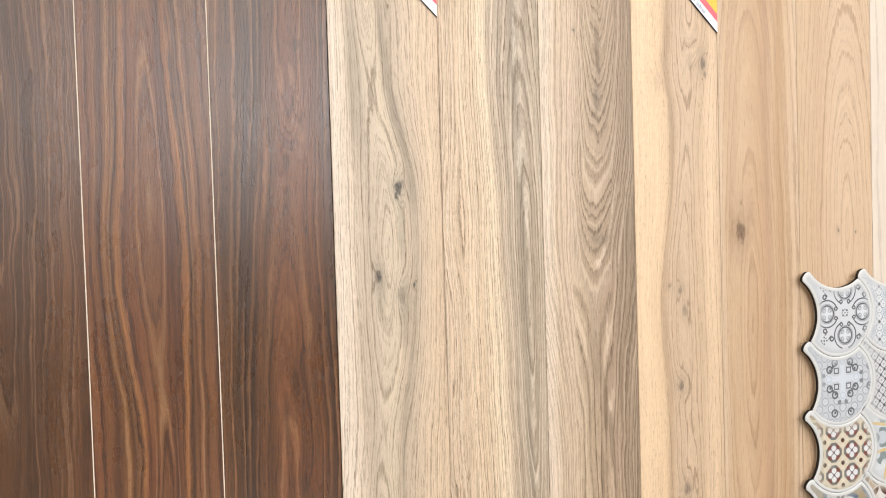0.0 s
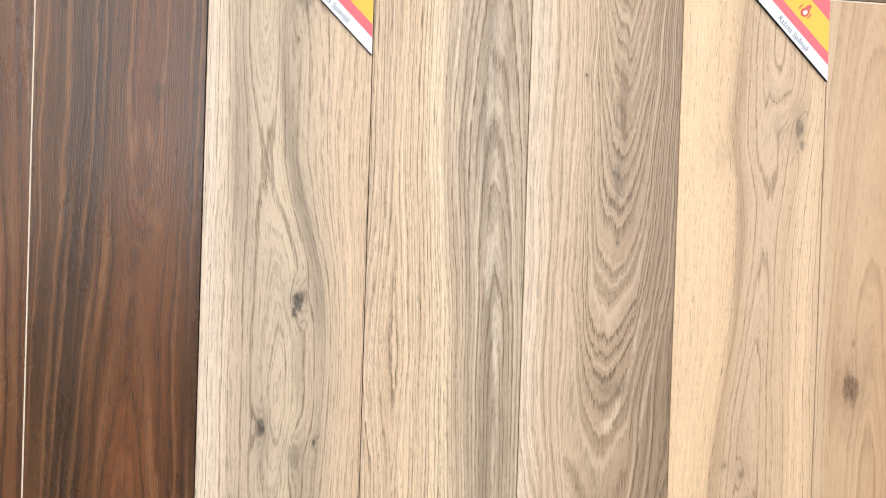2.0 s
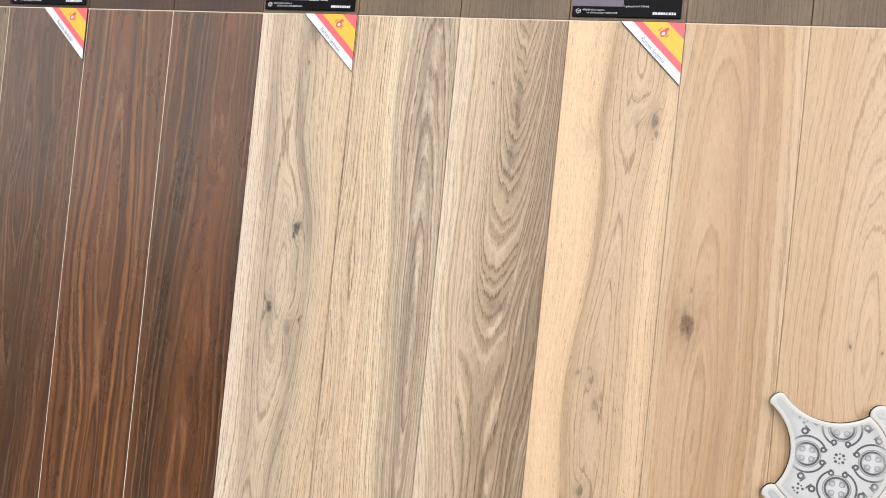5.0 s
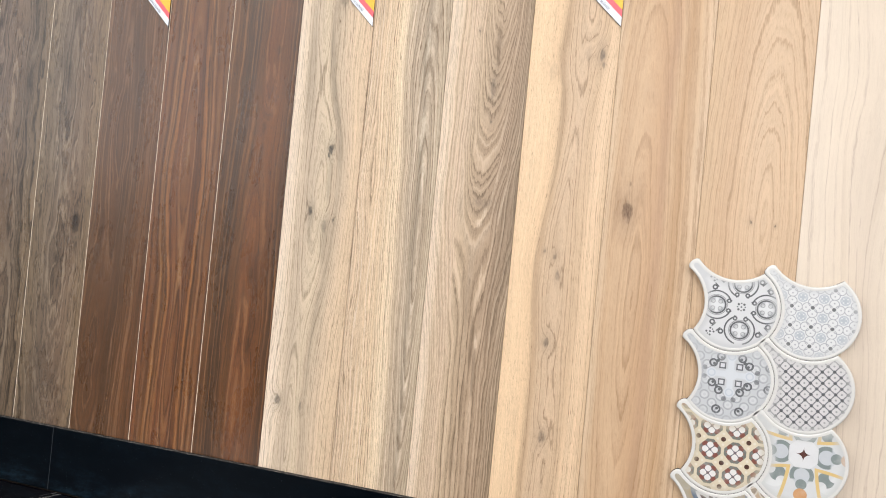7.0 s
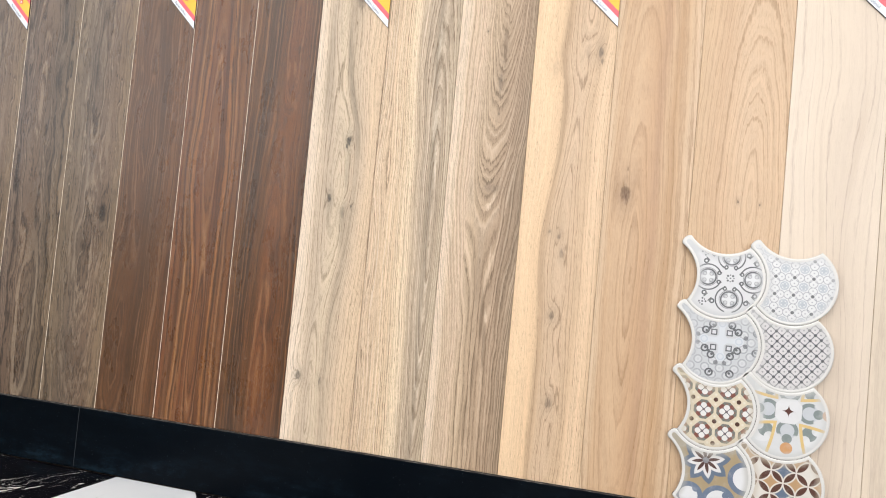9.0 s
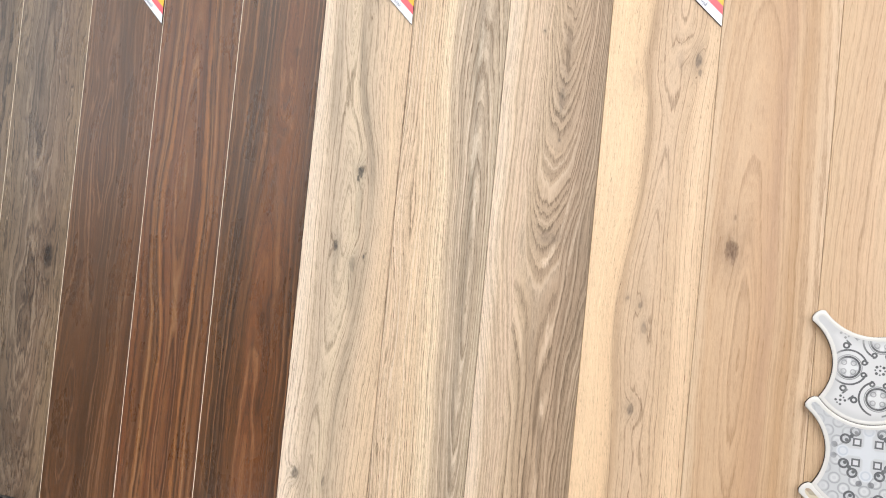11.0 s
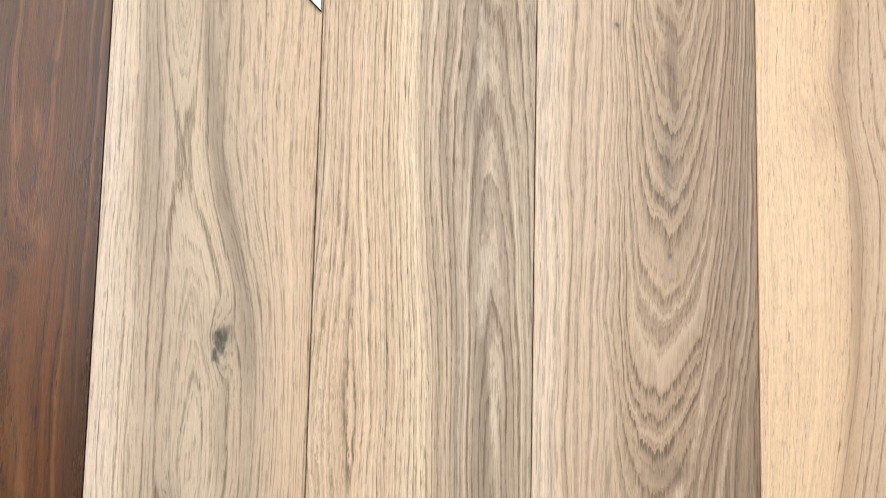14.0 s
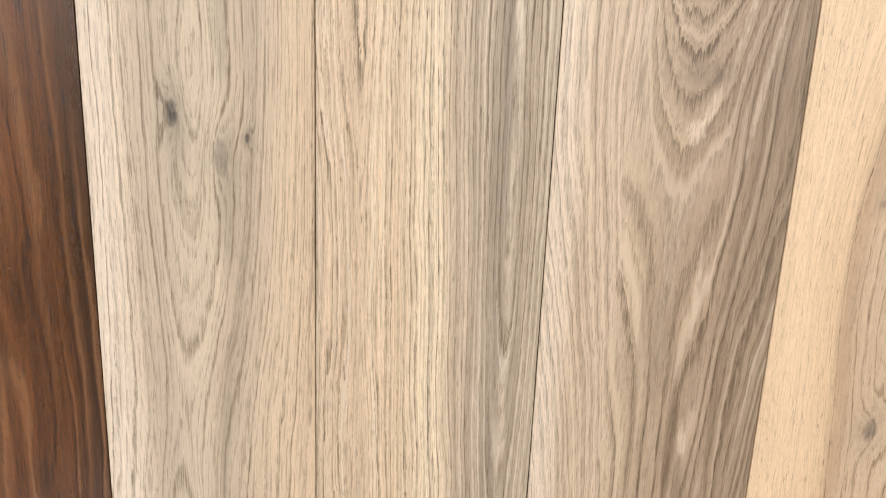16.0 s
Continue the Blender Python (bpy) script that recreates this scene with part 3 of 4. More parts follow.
def plank(x0, x1, z0, z1, material, label, lip=0.0):
    bm = box(0, x1 - x0, -0.0 - lip, 0.010, 0, z1 - z0)
    edges = [e for e in bm.edges if all(v.co.y < 0.005 for v in e.verts)]
    bmesh.ops.bevel(bm, geom=edges, offset=0.0007, segments=2, affect="EDGES", profile=0.5)
    ob = part("plank_tile", bm, material, wall, label)
    ob.location = (x0, 0, z0)
    return ob


SMOKED = "smoked grey-brown oak-look porcelain plank tile"
WALNUT = "dark red-brown walnut-look porcelain plank tile"
GREYOAK = "pale grey-beige oak-look porcelain plank tile"
HONEY = "light honey oak-look porcelain plank tile"
CREAM = "pale cream ash-look porcelain plank tile"
LOWER = ["a1", "a2", "a1", "a2", "b0", "b1", "b2", "c0", "c1", "c2", "d0", "d1", "d2", "e0", "e1", "e0", "e1"]
NAMES = {"a": SMOKED, "b": WALNUT, "c": GREYOAK, "d": HONEY, "e": CREAM}
GAPS = {"a": 0.0010, "b": 0.0009, "c": 0.0004, "d": 0.0004, "e": 0.0005}
for k, style in enumerate(LOWER):
    x0 = (k - 7) * PITCH
    gap_l = GAPS[style[0]]
    plank(x0 + gap_l, x0 + PITCH - gap_l, FOOT, ROW - 0.0012, WOODS[style], NAMES[style[0]], 0.0006 if style == "c0" else 0.0)
for k, style in enumerate(LOWER):
    x0 = (k - 7) * PITCH
    pale = style[0] in "cde"
    plank(x0 + 0.0006, x0 + PITCH - 0.0006, ROW + 0.0012, ROW + 1.2, WOODS["u_pale" if pale else "u_dark"],
          "umber oak-look porcelain plank tile" if pale else "espresso oak-look porcelain plank tile")
# joints lie behind the faces of the planks
part("grout", box(LEFT + 0.5, -0.004, 0.0008, 0.013, FOOT, ROW - 0.001), GROUT_PALE, wall, "cream grout lines")
part("grout", box(-0.004, 0.596, 0.0035, 0.013, FOOT, ROW - 0.001), GROUT_DARK, wall, "dark open joints")
part("grout", box(0.596, 3.0, 0.0022, 0.013, FOOT, ROW - 0.001), GROUT_MID, wall, "brown joints")
part("grout", box(LEFT + 0.5, 3.0, 0.0014, 0.0132, ROW - 0.001, ROW + 0.001), GROUT_PALE, wall, "cream grout line between the rows")

# plinth of black boards along the foot of the wall
plinth = link("baseboard", box(LEFT, RIGHT, 0.002, 0.0121, 0.0, 0.174), GROUT_DARK, kind="structure", category="baseboard",
              label="black plinth boards with dust on the top edge")
for x0, x1 in ((LEFT, -0.6435), (-0.6422, RIGHT)):
    part("plinth_board", box(x0, x1, -0.010, 0.004, 0.003, 0.1755, 0.0012), PLINTH, plinth)
    part("dust_line", box(x0, x1, -0.0088, 0.004, 0.1752, 0.1764), DUST, plinth, "grey dust on the top edge")
part("seam", box(-0.6438, -0.6419, -0.0095, 0.002, 0.003, 0.1752), plain("seam_filler", "20262c", 0.8), plinth, "grey seam between two boards")


# ---- floor tiles ----
def floor_piece(outline, material, label):
    bm = bmesh.new()
    top = [bm.verts.new((x, y, FLOOR_Z)) for x, y in outline]
    low = [bm.verts.new((x, y, FLOOR_Z - 0.01)) for x, y in outline]
    bm.faces.new(top)
    for k in range(len(top)):
        bm.faces.new((top[k], low[k], low[(k + 1) % len(top)], top[(k + 1) % len(top)]))
    return part("floor_tile", bm, material, floor, label)


WHITE_TILE = [(-0.49, -0.0105), (-0.232, -0.0105), (0.02, -0.33), (0.02, -0.62), (-0.21, -0.9), (-0.47, -0.9)]
floor_piece(WHITE_TILE, MARBLE_WHITE, "large white marble floor tile")
floor_piece([(LEFT, -0.0105), (-0.4915, -0.0105), (-0.4715, -0.9015), (LEFT, -0.9015)], MARBLE_BLACK, "black marble floor tile with white veins")
floor_piece([(-0.2305, -0.0105), (RIGHT, -0.0105), (RIGHT, -0.9015), (-0.209, -0.9015), (0.0215, -0.6205), (0.0215, -0.3295)], MARBLE_BLACK, "black marble floor tile with white veins")
for k in range(4):
    for j in range(6):
        x0, y1 = LEFT + 1.4 * j, -0.903 - 1.27 * k
        floor_piece([(x0, y1), (x0 + 1.3985, y1), (x0 + 1.3985, y1 - 1.2685), (x0, y1 - 1.2685)], MARBLE_BLACK, "black marble floor tile with white veins")


# ---- triangular origin tags and info cards ----
TAG_WHITE = plain("tag_white", "dfe3ec", 0.45, 0.4, 0.02)
TAG_RED = plain("tag_red", "e2626c", 0.45, 0.4, 0.03)
TAG_YELLOW = plain("tag_yellow", "e9b53f", 0.45, 0.4, 0.03)
TAG_EDGE = plain("tag_edge", "15161a", 0.7, 0.3)
TAG_INK = plain("tag_ink", "626a7c", 0.6, 0.3)
ARMS_RED = plain("arms_red", "c65a50", 0.5, 0.4)
ARMS_PALE = plain("arms_pale", "ecd2d2", 0.5, 0.4)
CARD_BLACK = plain("card_black", "07060b", 0.45, 0.08)
CARD_GREY = plain("card_photo", "6f6a78", 0.4, 0.2, 0.15, 30.0)
CARD_WHITE = plain("card_print", "d9d9e2", 0.5, 0.4)
SIDE = 0.109


def strip(a, b):
    """The part of the tag between two lines parallel to its long edge, at shares a and b of its width."""
    lines = [(-SIDE * (1 - a), 0.0), (-SIDE * (1 - b), 0.0), (0.0, -SIDE * (1 - b)), (0.0, -SIDE * (1 - a))]
    return lines if b < 1 else [lines[0], (0.0, 0.0), lines[3]]


def origin_tag(x, z):
    tag = new("origin_tag")
    part("backing", slab([(-SIDE, 0), (0, 0), (0, -SIDE)], -0.0030, -0.0006), TAG_EDGE, tag, "black backing triangle, bare along the long edge")
    for a, b, paint, name in ((0.012, 0.20, TAG_WHITE, "white_stripe"), (0.20, 0.35, TAG_RED, "red_stripe"), (0.35, 0.735, TAG_YELLOW, "yellow_stripe"), (0.735, 1.0, TAG_RED, "red_stripe")):
        part(name, slab(strip(a, b), -0.0034, -0.0029), paint, tag)
    turn = -math.pi / 4
    cx, cz = -0.0345, -0.0193
    arms = part("coat_of_arms", slab(disc(cx, cz, 0.0058, 16, 1.2, turn), -0.0037, -0.0033), ARMS_RED, tag, "small red coat of arms")
    part("shield", slab(disc(cx, cz - 0.0006, 0.0028, 12, 1.25, turn), -0.0040, -0.0036), ARMS_PALE, arms)
    part("crown", slab([(cx + 0.0005, cz + 0.0078), (cx + 0.0072, cz + 0.0104), (cx + 0.0095, cz + 0.0062), (cx + 0.0045, cz + 0.0032)], -0.0037, -0.0033), ARMS_RED, arms)
    for s in (-1, 1):
        bm = bmesh.new()
        for k in range(3):
            px, pz = cx + s * 0.0085 * 0.72 - 0.0028 * (k - 1) * 0.7, cz + s * 0.0085 * -0.72 - 0.0028 * (k - 1) * 0.7 + 0.001
            slab(disc(px, pz, 0.0013, 8), -0.0037, -0.0033, bm)
        part("pillar", bm, ARMS_RED, arms)
    lettering("lettering", "Ra\u017eots Sp\u0101nij\u0101", 0.0098, Matrix.Translation((-0.0497, -0.0036, -0.0486)) @ pose(0, 0, 0, 0, 45, 0), TAG_INK, tag)
    tag.location = (x, -0.0005, z)
    return tagged(tag, "triangular red, yellow and white origin tag on a plank tile", "sign", "origin tags on the tiles")


first_tag = origin_tag(-0.4 - 0.001, ROW - 0.0005)
for x in (-1.0, 0.2, 0.8, 1.4):
    copy_thing(first_tag, Matrix.Translation((x - 0.001, -0.0012 if x == 0.2 else -0.0005, ROW - 0.0005)))


def info_card(x, z):
    card = new("info_card")
    w, h = 0.1865, 0.131
    part("board", box(0, w, -0.0035, -0.0005, 0, h, 0.0006), CARD_BLACK, card)
    part("photo", slab([(0.0, 0.0185), (0.088, 0.0185), (0.088, h - 0.01), (0.0, h - 0.01)], -0.0038, -0.0034), CARD_GREY, card, "grey printed photo")
    bm = bmesh.new()
    ring = disc(0.0105, 0.0095, 0.0046, 6, 1.0, math.pi / 6)
    inner = disc(0.0105, 0.0095, 0.0037, 6, 1.0, math.pi / 6)
    for k in range(6):
        slab([ring[k], ring[(k + 1) % 6], inner[(k + 1) % 6], inner[k]], -0.0038, -0.0034, bm)
    for k in (0, 2, 4):
        a, b = inner[k], (0.0105, 0.0095)
        dx, dz = (b[1] - a[1]) * 0.1, (a[0] - b[0]) * 0.1
        slab([(a[0] - dx, a[1] - dz), (a[0] + dx, a[1] + dz), (b[0] + dx, b[1] + dz), (b[0] - dx, b[1] - dz)], -0.0038, -0.0034, bm)
    part("cube_sign", bm, CARD_WHITE, card, "white outlined cube sign")
    lettering("lettering", "P\u0112RKOT M\u016aSU VEIKAL\u0100", 0.0035, Matrix.Translation((0.0368, -0.0036, 0.0118)), CARD_WHITE, card)
    lettering("lettering", "3D VIZUALIZ\u0100CIJA IR BEZMAKSAS", 0.0035, Matrix.Translation((0.0516, -0.0036, 0.0070)), CARD_WHITE, card)
    lettering("lettering", "1 gab apjoms = 0.24m2", 0.0045, Matrix.Translation((0.110, -0.0036, 0.0195)), CARD_WHITE, card)
    bm = bmesh.new()
    at = 0.1385
    for wide in (0.0034, 0.0034, 0.0030, 0.0038, 0.0028, 0.0020, 0.0014, 0.0032, 0.0030, 0.0030):
        slab([(at, 0.0055), (at + wide, 0.0055), (at + wide, 0.0098), (at, 0.0098)], -0.0038, -0.0034, bm)
        at += wide + 0.0011
    part("brand_bar", bm, CARD_WHITE, card, "row of white bars")
    card.location = (x, -0.0005, z)
    return tagged(card, "black printed info card with white lettering on a tile", "sign", "info cards above the tags")


first_card = info_card(-0.594, ROW + 0.0065)
for x in (-1.194, 0.0055, 0.6045, 1.2055):
    copy_thing(first_card, Matrix.Translation((x, -0.0005, ROW + 0.0065)))


# ---- fish-scale mosaic sheets ----
UNIT, ROUND = 0.149, 0.0925
RIM = plain("glazed_rim", "cbcac7", 0.25, 0.5, 0.03, 20.0)


# dark colour on the scales' sides stands in for the shade round the sheets
SHADED_SIDE = plain("shaded_tile_side", "2e2a27", 0.8, 0.2, 0.1, 20.0)


class Print(Paint):
    """Printed glaze: coordinates in units of the scale's pitch, from the centre of its round end."""

    def __init__(self, name):
        Paint.start(self, name, 0.3, 0.0, 0.5)
        self.u, self.v = self.x / UNIT, self.z / UNIT
        self.worn = self.noise(self.u * 7.0, self.v * 7.0, 1.0, 5.0, 0.65)
        self.edge = 0.0045

    def dist(self, u, v):
        return (u * u + v * v).sqrt()

    def disc(self, u, v, r):
        return self.dist(u, v).step(r + self.edge, r - self.edge)

    def ring(self, u, v, r, w):
        return (self.dist(u, v) - r).abs().step(w + self.edge, w - self.edge * 0.5)

    def cell(self, u, v, size, turn=0.0, du=0.0, dv=0.0):
        c, s = math.cos(turn), math.sin(turn)
        a, b = (u * c + v * s + du) / size, (v * c - u * s + dv) / size
        return ((a + 0.5).fract() - 0.5) * size, ((b + 0.5).fract() - 0.5) * size

    def finish(self, colour, veil="b9bcbe"):
        """Aged towards the rim of the scale."""
        own = self.dist(self.u, self.v).step(0.47, 0.575)
        flank = self.dist(self.u + 1.0, self.v).step(0.77, 0.665).max(self.dist(self.u, self.v - 1.0).step(0.77, 0.665))
        rim = own.max(flank) * (0.35 + self.worn * 0.8)
        colour = self.mix(rim.clamp() * 0.8, colour, veil)
        colour = self.mix(self.worn.step(0.5, 0.75) * 0.25, colour, "d6d6d5")
        return self.done(self.scaled(colour, 0.64 + self.worn * 0.12), self.worn, 0.0001)


def quad(p, u, v):
    return u.abs(), v.abs()


def print_scrolls():
    p = Print("print_grey_medallions")
    u, v = p.u - 0.11, p.v - 0.01
    ink, soft = "4c4f53", "cbcdd1"
    colour = p.mix(p.worn * 0.3, "e9eaec", "d9dbdf")
    a, b = quad(p, u, v)
    mask = None
    along, off = (a + b) * 0.7071, (a - b).abs() * 0.7071
    for cu, cv in ((0.0, 0.325), (0.325, 0.0)):
        x, y = a - cu, b - cv
        colour = p.mix(p.disc(x, y, 0.115), colour, soft)
        colour = p.mix((x * y).abs().step(0.0024, 0.0012) * p.disc(x, y, 0.10), colour, "eceef0")
        leaf = p.ring(x.abs() - 0.050, y.abs() - 0.050, 0.026, 0.006)
        arc = p.ring(x, y, 0.195, 0.009) * along.step(0.47, 0.44) * a.min(b).step(0.045, 0.06)
        for m in (p.ring(x, y, 0.118, 0.010), p.ring(x, y, 0.140, 0.004) * 0.7, leaf * 0.5, arc):
            mask = m if mask is None else mask.max(m)
    curl = p.ring(along - 0.430, off - 0.085, 0.028, 0.010).max(p.ring(along - 0.165, off - 0.068, 0.022, 0.009))
    curl = curl.max(p.disc(along - 0.150, off - 0.045, 0.014))
    neck = (off - 0.045).abs().step(0.013, 0.006) * along.step(0.39, 0.41) * along.step(0.49, 0.46)
    mid = p.disc(a - 0.036, b - 0.036, 0.016).max(p.disc(u, v, 0.012)).max(p.disc(a - 0.05, b, 0.010)).max(p.disc(a, b - 0.05, 0.010))
    x, y = along - 0.54, off
    mid = mid.max(p.disc(x, y, 0.014)).max(p.disc(x.abs() - 0.034, y - 0.034, 0.014)).max(p.disc(x.abs() - 0.045, y, 0.010))
    return p.finish(p.mix(mask.max(curl).max(neck).max(mid) * 0.95, colour, ink), "c8cacc")


def print_lace():
    p = Print("print_pale_lace")
    u, v = p.u - 0.01, p.v - 0.10
    size = 0.262
    x, y = p.cell(u, v, size)
    a, b = x.abs(), y.abs()
    rings = p.ring(a - 0.072, b, 0.060, 0.004).max(p.ring(a, b - 0.072, 0.060, 0.004)) * p.dist(x, y).step(0.030, 0.045)
    colour = p.mix(rings * 0.75, "eeeff0", "8d939b")
    colour = p.mix(p.disc(a - 0.085, b, 0.010).max(p.disc(a, b - 0.085, 0.010)) * 0.7, colour, "878c94")
    x2, y2 = p.cell(u, v, size, 0.0, size / 2, size / 2)
    flower = p.ring(x2, y2, 0.058, 0.006).max((x2 * y2).abs().step(0.00030, 0.0001) * p.disc(x2, y2, 0.05)).max(p.ring(x2.abs() - 0.026, y2.abs() - 0.026, 0.017, 0.005))
    colour = p.mix(flower * 0.6, colour, "9aa9ba")
    return p.finish(p.mix(p.disc(x, y, 0.026) * 0.92, colour, "525459"), "d3d5d7")


def print_cross():
    p = Print("print_grey_cross")
    a, b = quad(p, p.u - 0.05, p.v - 0.06)
    colour = p.mix(p.worn.step(0.3, 0.6) * 0.5, "dcdfe2", "cdd1d6")
    lace_x, lace_y = p.cell(p.u - 0.05, p.v - 0.06, 0.15, 0.785)
    far = a.max(b).step(0.20, 0.30)
    colour = p.mix(p.ring(lace_x, lace_y, 0.058, 0.008) * far * 0.6, colour, "9a9da2")
    colour = p.mix(p.ring(lace_x, lace_y, 0.030, 0.008) * far * 0.5, colour, "f0f1f3")
    bar = (a.min(b) - 0.042).step(0.012, -0.012) * (a.max(b)).step(0.30, 0.28)
    tips = p.disc(a - 0.25, b, 0.070).max(p.disc(a, b - 0.25, 0.070)).max((a + b).step(0.13, 0.11))
    colour = p.mix(bar.max(tips), colour, "e4e9ef")
    colour = p.mix(p.ring(a - 0.25, b, 0.045, 0.008).max(p.ring(a, b - 0.25, 0.045, 0.008)) * 0.5, colour, "b9c6d6")
    colour = p.mix(p.disc(a - 0.12, b - 0.12, 0.05), colour, "e6e8ec")
    ink = None
    shield = ((a - 0.112).abs().max((b - 0.116).abs()) - 0.036).abs().step(0.013, 0.006)
    for m in (shield, p.ring(a - 0.235, b - 0.140, 0.046, 0.011), p.ring(a - 0.140, b - 0.235, 0.046, 0.011),
              p.disc(a - 0.222, b - 0.128, 0.020), p.disc(a - 0.128, b - 0.222, 0.020), p.disc(a - 0.175, b - 0.175, 0.022),
              p.ring(a - 0.50, b - 0.150, 0.050, 0.011), p.ring(a - 0.150, b - 0.50, 0.050, 0.011), p.disc(a - 0.49, b - 0.14, 0.020), p.disc(a - 0.14, b - 0.49, 0.020)):
        ink = m if ink is None else ink.max(m)
    colour = p.mix(ink * 0.92, colour, "53565b")
    clover = p.disc(a - 0.345, b - 0.062, 0.034).max(p.disc(a - 0.062, b - 0.345, 0.034))
    return p.finish(p.mix(clover * 0.75, colour, "6b6e74"), "c9ccd0")


def print_lattice():
    p = Print("print_grey_lattice")
    size = 0.107
    turn = math.radians(52)
    x, y = p.cell(p.u, p.v, size, turn)
    near = x.abs().min(y.abs())
    colour = p.mix(near.step(0.011, 0.005), "e6e3e4", "85868b")
    x2, y2 = p.cell(p.u, p.v, size, turn, size / 2, size / 2)
    colour = p.mix(p.disc(x2, y2, 0.013) * 0.8, colour, "8e9194")
    colour = p.mix(x.abs().max(y.abs()).step(0.021, 0.015), colour, "595c60")
    return p.finish(colour, "d5d5d4")


def print_blossoms():
    p = Print("print_tan_blossoms")
    size = 0.33
    u, v = p.u - 0.195, p.v + 0.02
    x, y = p.cell(u, v, size)
    a, b = x.abs(), y.abs()
    x2, y2 = p.cell(u, v, size, 0.0, size / 2, size / 2)
    fan = p.disc(x2.abs() - 0.075, y2, 0.018).max(p.disc(x2, y2.abs() - 0.075, 0.018))
    colour = p.mix(fan * 0.8, "ecdfc4", "f5eee0")
    bed = (a + b).step(0.192, 0.182) * a.max(b).step(0.150, 0.140)
    colour = p.mix(bed, colour, "7d7e78")
    colour = p.mix(p.disc(a - 0.070, b - 0.070, 0.040) * bed, colour, "8a4f42")
    colour = p.mix((a + b).step(0.130, 0.115) * bed, colour, "a0685c")
    colour = p.mix(p.disc(a - 0.062, b, 0.043).max(p.disc(a, b - 0.062, 0.043)), colour, "f6f5f3")
    colour = p.mix((a - b).abs().step(0.012, 0.004) * p.disc(x, y, 0.085), colour, "69717b")
    return p.finish(p.mix(p.disc(x2, y2, 0.033), colour, "4f2815"), "d3c7ae")


def print_knots():
    p = Print("print_grey_yellow_knots")
    u, v = p.u - 0.055, p.v - 0.107
    a, b = quad(p, u, v)
    grey, sky = "8e9a99", "d5dae0"
    colour = "e6e8ea"
    lobe = p.ring(a - 0.285, b, 0.125, 0.026).max(p.ring(a, b - 0.285, 0.125, 0.026))
    colour = p.mix(p.disc(a - 0.285, b, 0.125).max(p.disc(a, b - 0.285, 0.125)), colour, sky)
    colour = p.mix(lobe * a.max(b).step(0.36, 0.33), colour, grey)
    colour = p.mix(p.disc(a - 0.405, b, 0.070).max(p.disc(a, b - 0.405, 0.070)), colour, grey)
    colour = p.mix(p.disc(a - 0.545, b, 0.085).max(p.disc(a, b - 0.545, 0.085)), colour, "dfa873")
    colour = p.mix(p.disc(a - 0.34, b - 0.34, 0.150) * (a + b).step(0.62, 0.66), colour, "eef0f1")
    colour = p.mix(p.disc(a - 0.30, b - 0.30, 0.105) * (1.0 - p.disc(a - 0.40, b - 0.245, 0.07)) * (1.0 - p.disc(a - 0.245, b - 0.40, 0.07)), colour, grey)
    band = (a - 0.165 - b * b * 0.25).min(b - 0.175 - a * a * 0.25).abs().step(0.026, 0.018)
    colour = p.mix(band, colour, "efcf8a")
    colour = p.mix((a.max(b)).step(0.190, 0.175) * (a + b).step(0.285, 0.27), colour, "f1f2f4")
    root = a.sqrt() + b.sqrt()
    return p.finish(p.mix(root.step(0.330, 0.310), colour, "5b2c20"), "d0d2d0")


def print_star():
    p = Print("print_slate_star")
    u, v = p.u + 0.045, p.v - 0.22
    node = p.tree.nodes.new("ShaderNodeMath")
    node.operation = "ARCTAN2"
    p.plug(v, node.inputs[0])
    p.plug(u, node.inputs[1])
    angle = Val(p.tree, node.outputs[0])
    lobe = ((angle * (8 / (2 * math.pi)) + 0.25).fract() - 0.5).abs() * 2.0
    d = p.dist(u, v)
    colour = "b8a480"
    colour = p.mix(d.op("SUBTRACT", lobe * -0.11 + 0.36).step(0.012, -0.012), colour, "6b7b90")
    colour = p.mix(d.op("SUBTRACT", lobe * -0.12 + 0.275).step(0.012, -0.012), colour, "f2f1f0")
    colour = p.mix(d.op("SUBTRACT", lobe * -0.165 + 0.205).step(0.010, -0.010), colour, "54332b")
    colour = p.mix(p.disc(u, v, 0.045), colour, "8c8f94")
    for cu, cv, r in ((0.53, 0.02, 0.25), (0.17, -0.38, 0.25), (-0.26, -0.34, 0.21), (0.58, 0.45, 0.21)):
        x, y = p.u - cu, p.v - cv
        colour = p.mix(p.disc(x, y, r), colour, "73829a")
        colour = p.mix(p.disc(x, y, r - 0.075), colour, "f3f4f6")
        colour = p.mix(p.disc(x - 0.10, y - 0.115, 0.050), colour, "73829a")
    return p.finish(colour, "b9b7ae")


def print_petals():
    p = Print("print_brown_petals")
    size = 0.243
    turn = math.radians(45)
    x, y = p.cell(p.u, p.v, size, turn, 0.053, 0.1215)
    c = math.cos(turn)
    row = (((p.u + p.v) * c + 0.053) / size + 0.5).floor()
    col = (((p.v - p.u) * c + 0.1215) / size + 0.5).floor()
    colour = p.mix(((row + col) * 0.5).fract().step(0.2, 0.3), "eeeae3", "c9a377")
    colour = p.mix((1.0 - ((row + col) * 0.5).fract().step(0.2, 0.3)) * (1.0 - ((row - col) * 0.25).fract().step(0.2, 0.3)), colour, "667891")
    a, b = x.abs(), y.abs()
    leaf = p.dist(a * -1.0 + size, b).min(p.dist(a, b * -1.0 + size))
    limit = size * 0.70
    colour = p.mix(leaf.step(limit + 0.020, limit + 0.004), colour, "f0ebe2")
    colour = p.mix(leaf.step(limit - 0.002, limit - 0.014), colour, "5a3322")
    return p.finish(colour, "cfc2ae")


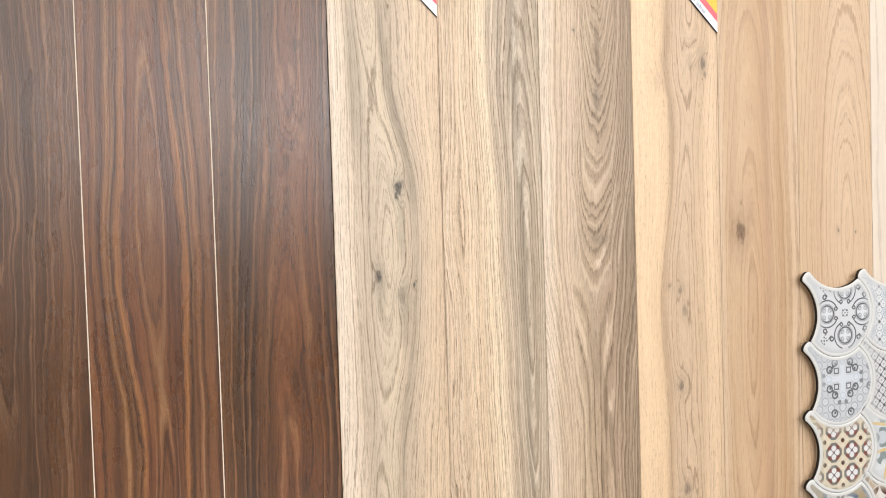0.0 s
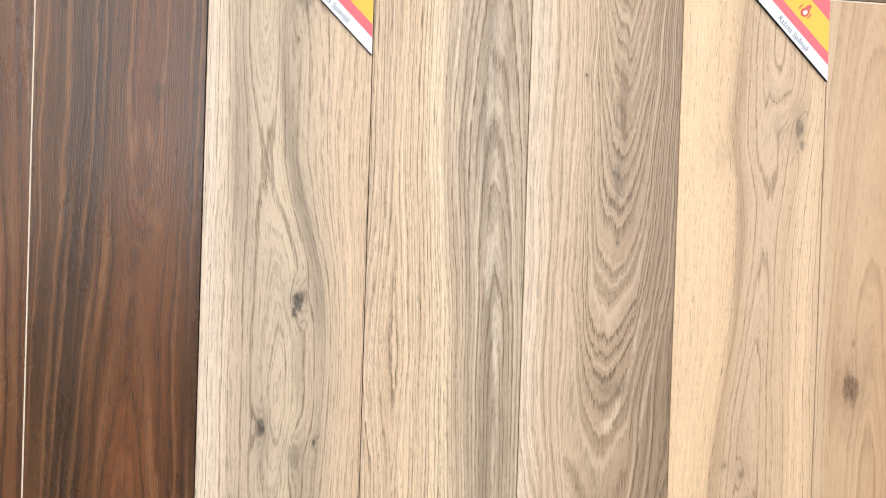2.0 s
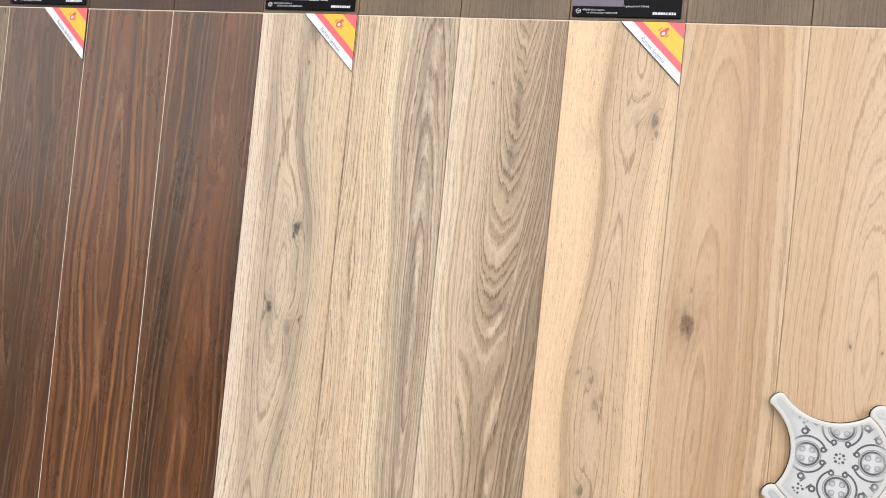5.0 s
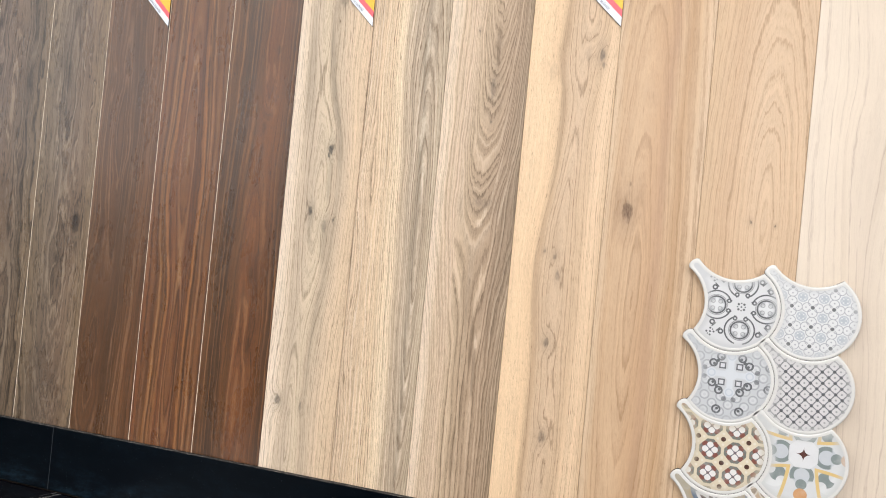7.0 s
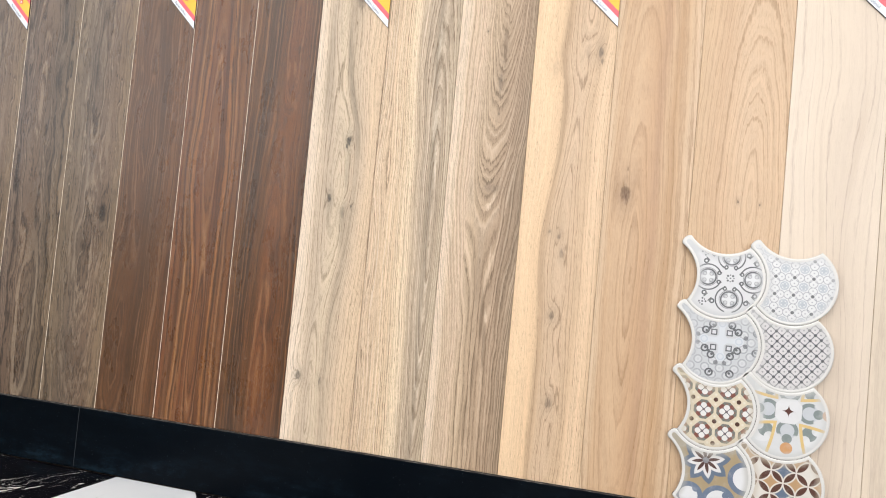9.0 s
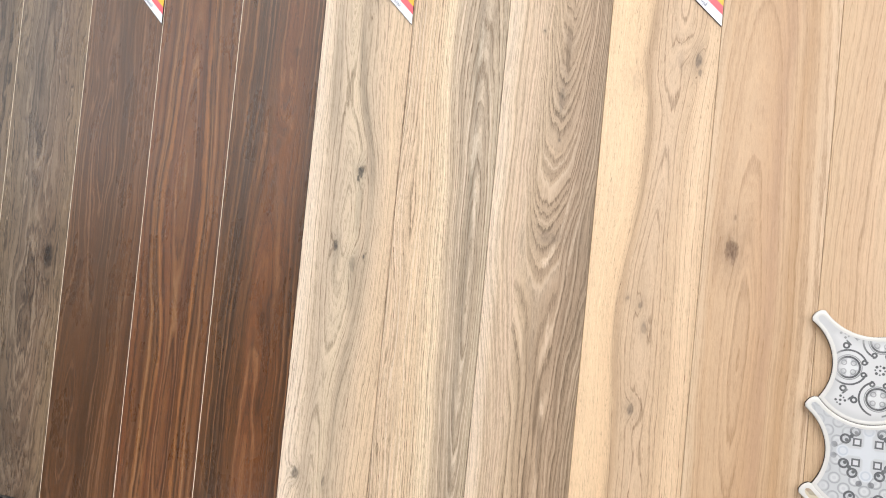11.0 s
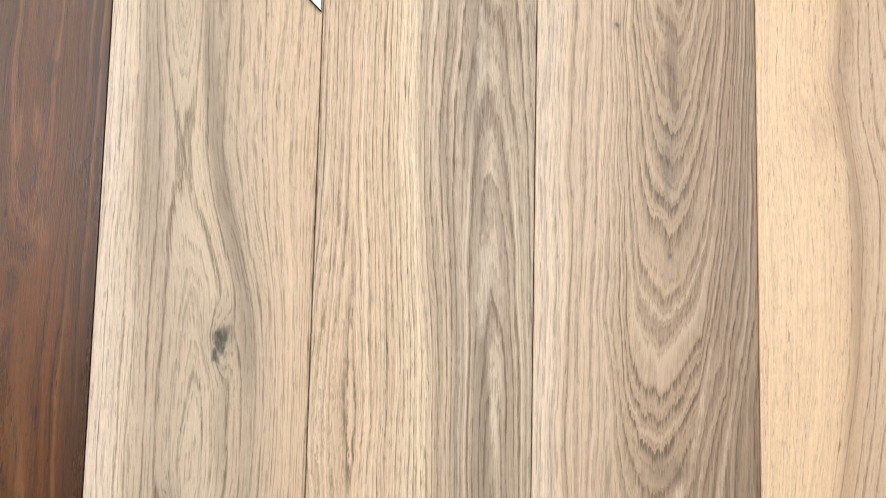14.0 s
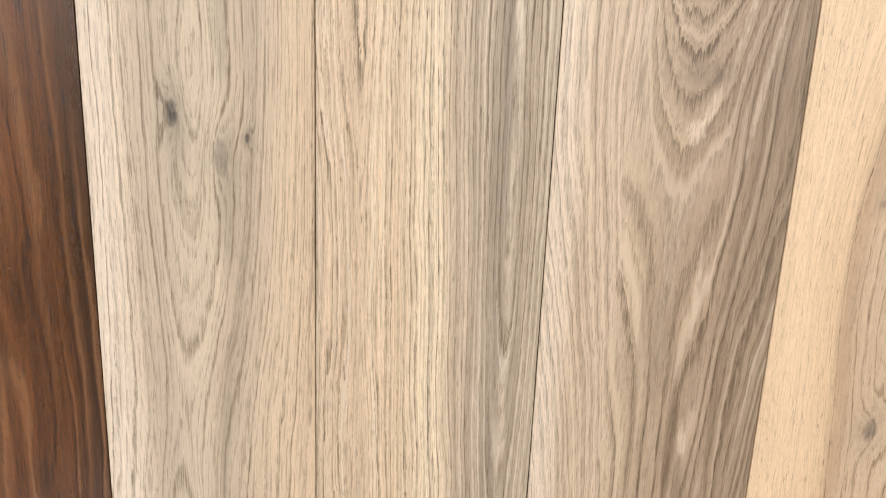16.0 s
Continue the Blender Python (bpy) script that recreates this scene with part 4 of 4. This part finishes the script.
def scale_outline(gap):
    """The outline of one fish scale, its tail to the upper left, drawn in by gap: a round end, two hollow flanks
    left by the neighbours, and a short hollow tail end."""
    def meet(c0, r0, c1, r1, side):
        """One crossing of two circles."""
        d = Vector(c1) - Vector(c0)
        a = (r0 * r0 - r1 * r1 + d.length_squared) / (2 * d.length)
        h = math.sqrt(max(0.0, r0 * r0 - a * a))
        n = d.normalized()
        return Vector(c0) + n * a + Vector((-n.y, n.x)) * (h * side)

    def arc(c, r, start, end, steps, ccw):
        a0, a1 = (math.atan2(q.y - c[1], q.x - c[0]) for q in (start, end))
        if ccw and a1 < a0:
            a1 += 2 * math.pi
        if not ccw and a1 > a0:
            a1 -= 2 * math.pi
        return [(c[0] + r * math.cos(a0 + (a1 - a0) * k / steps), c[1] + r * math.sin(a0 + (a1 - a0) * k / steps)) for k in range(steps)]

    def blunt(a, b):
        """A rounded end from a to b."""
        out = Vector((-0.7071, 0.7071)) * 0.0065
        return [tuple(a.lerp(b, k / 7) + out * math.sqrt(math.sin(math.pi * k / 7))) for k in range(7)]

    own, left, top, far = (0.0, 0.0), (-UNIT, 0.0), (0.0, UNIT), (-UNIT, UNIT)
    inner, hollow = ROUND - gap, ROUND + gap
    e = meet(own, inner, top, hollow, -1)
    w = meet(own, inner, left, hollow, 1)
    t1 = meet(left, hollow, far, hollow, -1)
    t2 = meet(top, hollow, far, hollow, 1)
    return (arc(own, inner, e, w, 36, False) + arc(left, hollow, w, t1, 18, True) + blunt(t1, t2)
            + arc(top, hollow, t2, e, 18, True))


def scale_body():
    bm = bmesh.new()
    loops = []
    for gap, y in ((0.0002, 0.0), (0.0002, -0.0070), (0.0006, -0.0082), (0.0020, -0.0090), (0.0056, -0.0090), (0.0078, -0.0084)):
        loops.append([bm.verts.new((x, y, z)) for x, z in scale_outline(gap)])
    for a, b in zip(loops, loops[1:]):
        for k in range(len(a)):
            bm.faces.new((a[k], b[k], b[(k + 1) % len(a)], a[(k + 1) % len(a)]))
    bm.faces.ensure_lookup_table()
    # side walls take the colour with the shade put in
    for face in bm.faces[:len(loops[0])]:
        face.material_index = 1
    bm.faces.new(loops[0])
    bm.faces.new(loops[-1])
    return bm


def mosaic_sheet(x, z, prints, label):
    sheet = new("mosaic_sheet")
    for k, material in enumerate(prints):
        cx, cz = UNIT * (k % 2), -UNIT * (k // 2)
        tile = part("scale_tile", scale_body(), [RIM, SHADED_SIDE], sheet)
        for face in tile.data.polygons:
            face.use_smooth = len(face.vertices) == 4
        tile.location = (cx, 0, cz)
        bm = bmesh.new()
        bm.faces.new([bm.verts.new((px, -0.0087, pz)) for px, pz in scale_outline(0.0072)])
        part("printed_face", bm, material, tile)
    sheet.location = (x, -0.0104, z)
    return tagged(sheet, label, "mosaic tile", "mosaic sheets on the wall")


upper = mosaic_sheet(1.0840, 0.7035, (print_scrolls(), print_lace(), print_cross(), print_lattice()),
                     "grey patterned fish-scale mosaic sheet fixed on the plank tiles")
lower = mosaic_sheet(1.0850, 0.4070, (print_blossoms(), print_knots(), print_star(), print_petals()),
                     "tan and slate patterned fish-scale mosaic sheet above the plinth")
for sheet in (upper, lower):
    spacer = part("backing", box(-0.05, 0.21, 0.0, 0.0102, -0.2, 0.04), PORCELAIN_BACK, sheet, "plain mounting pad")
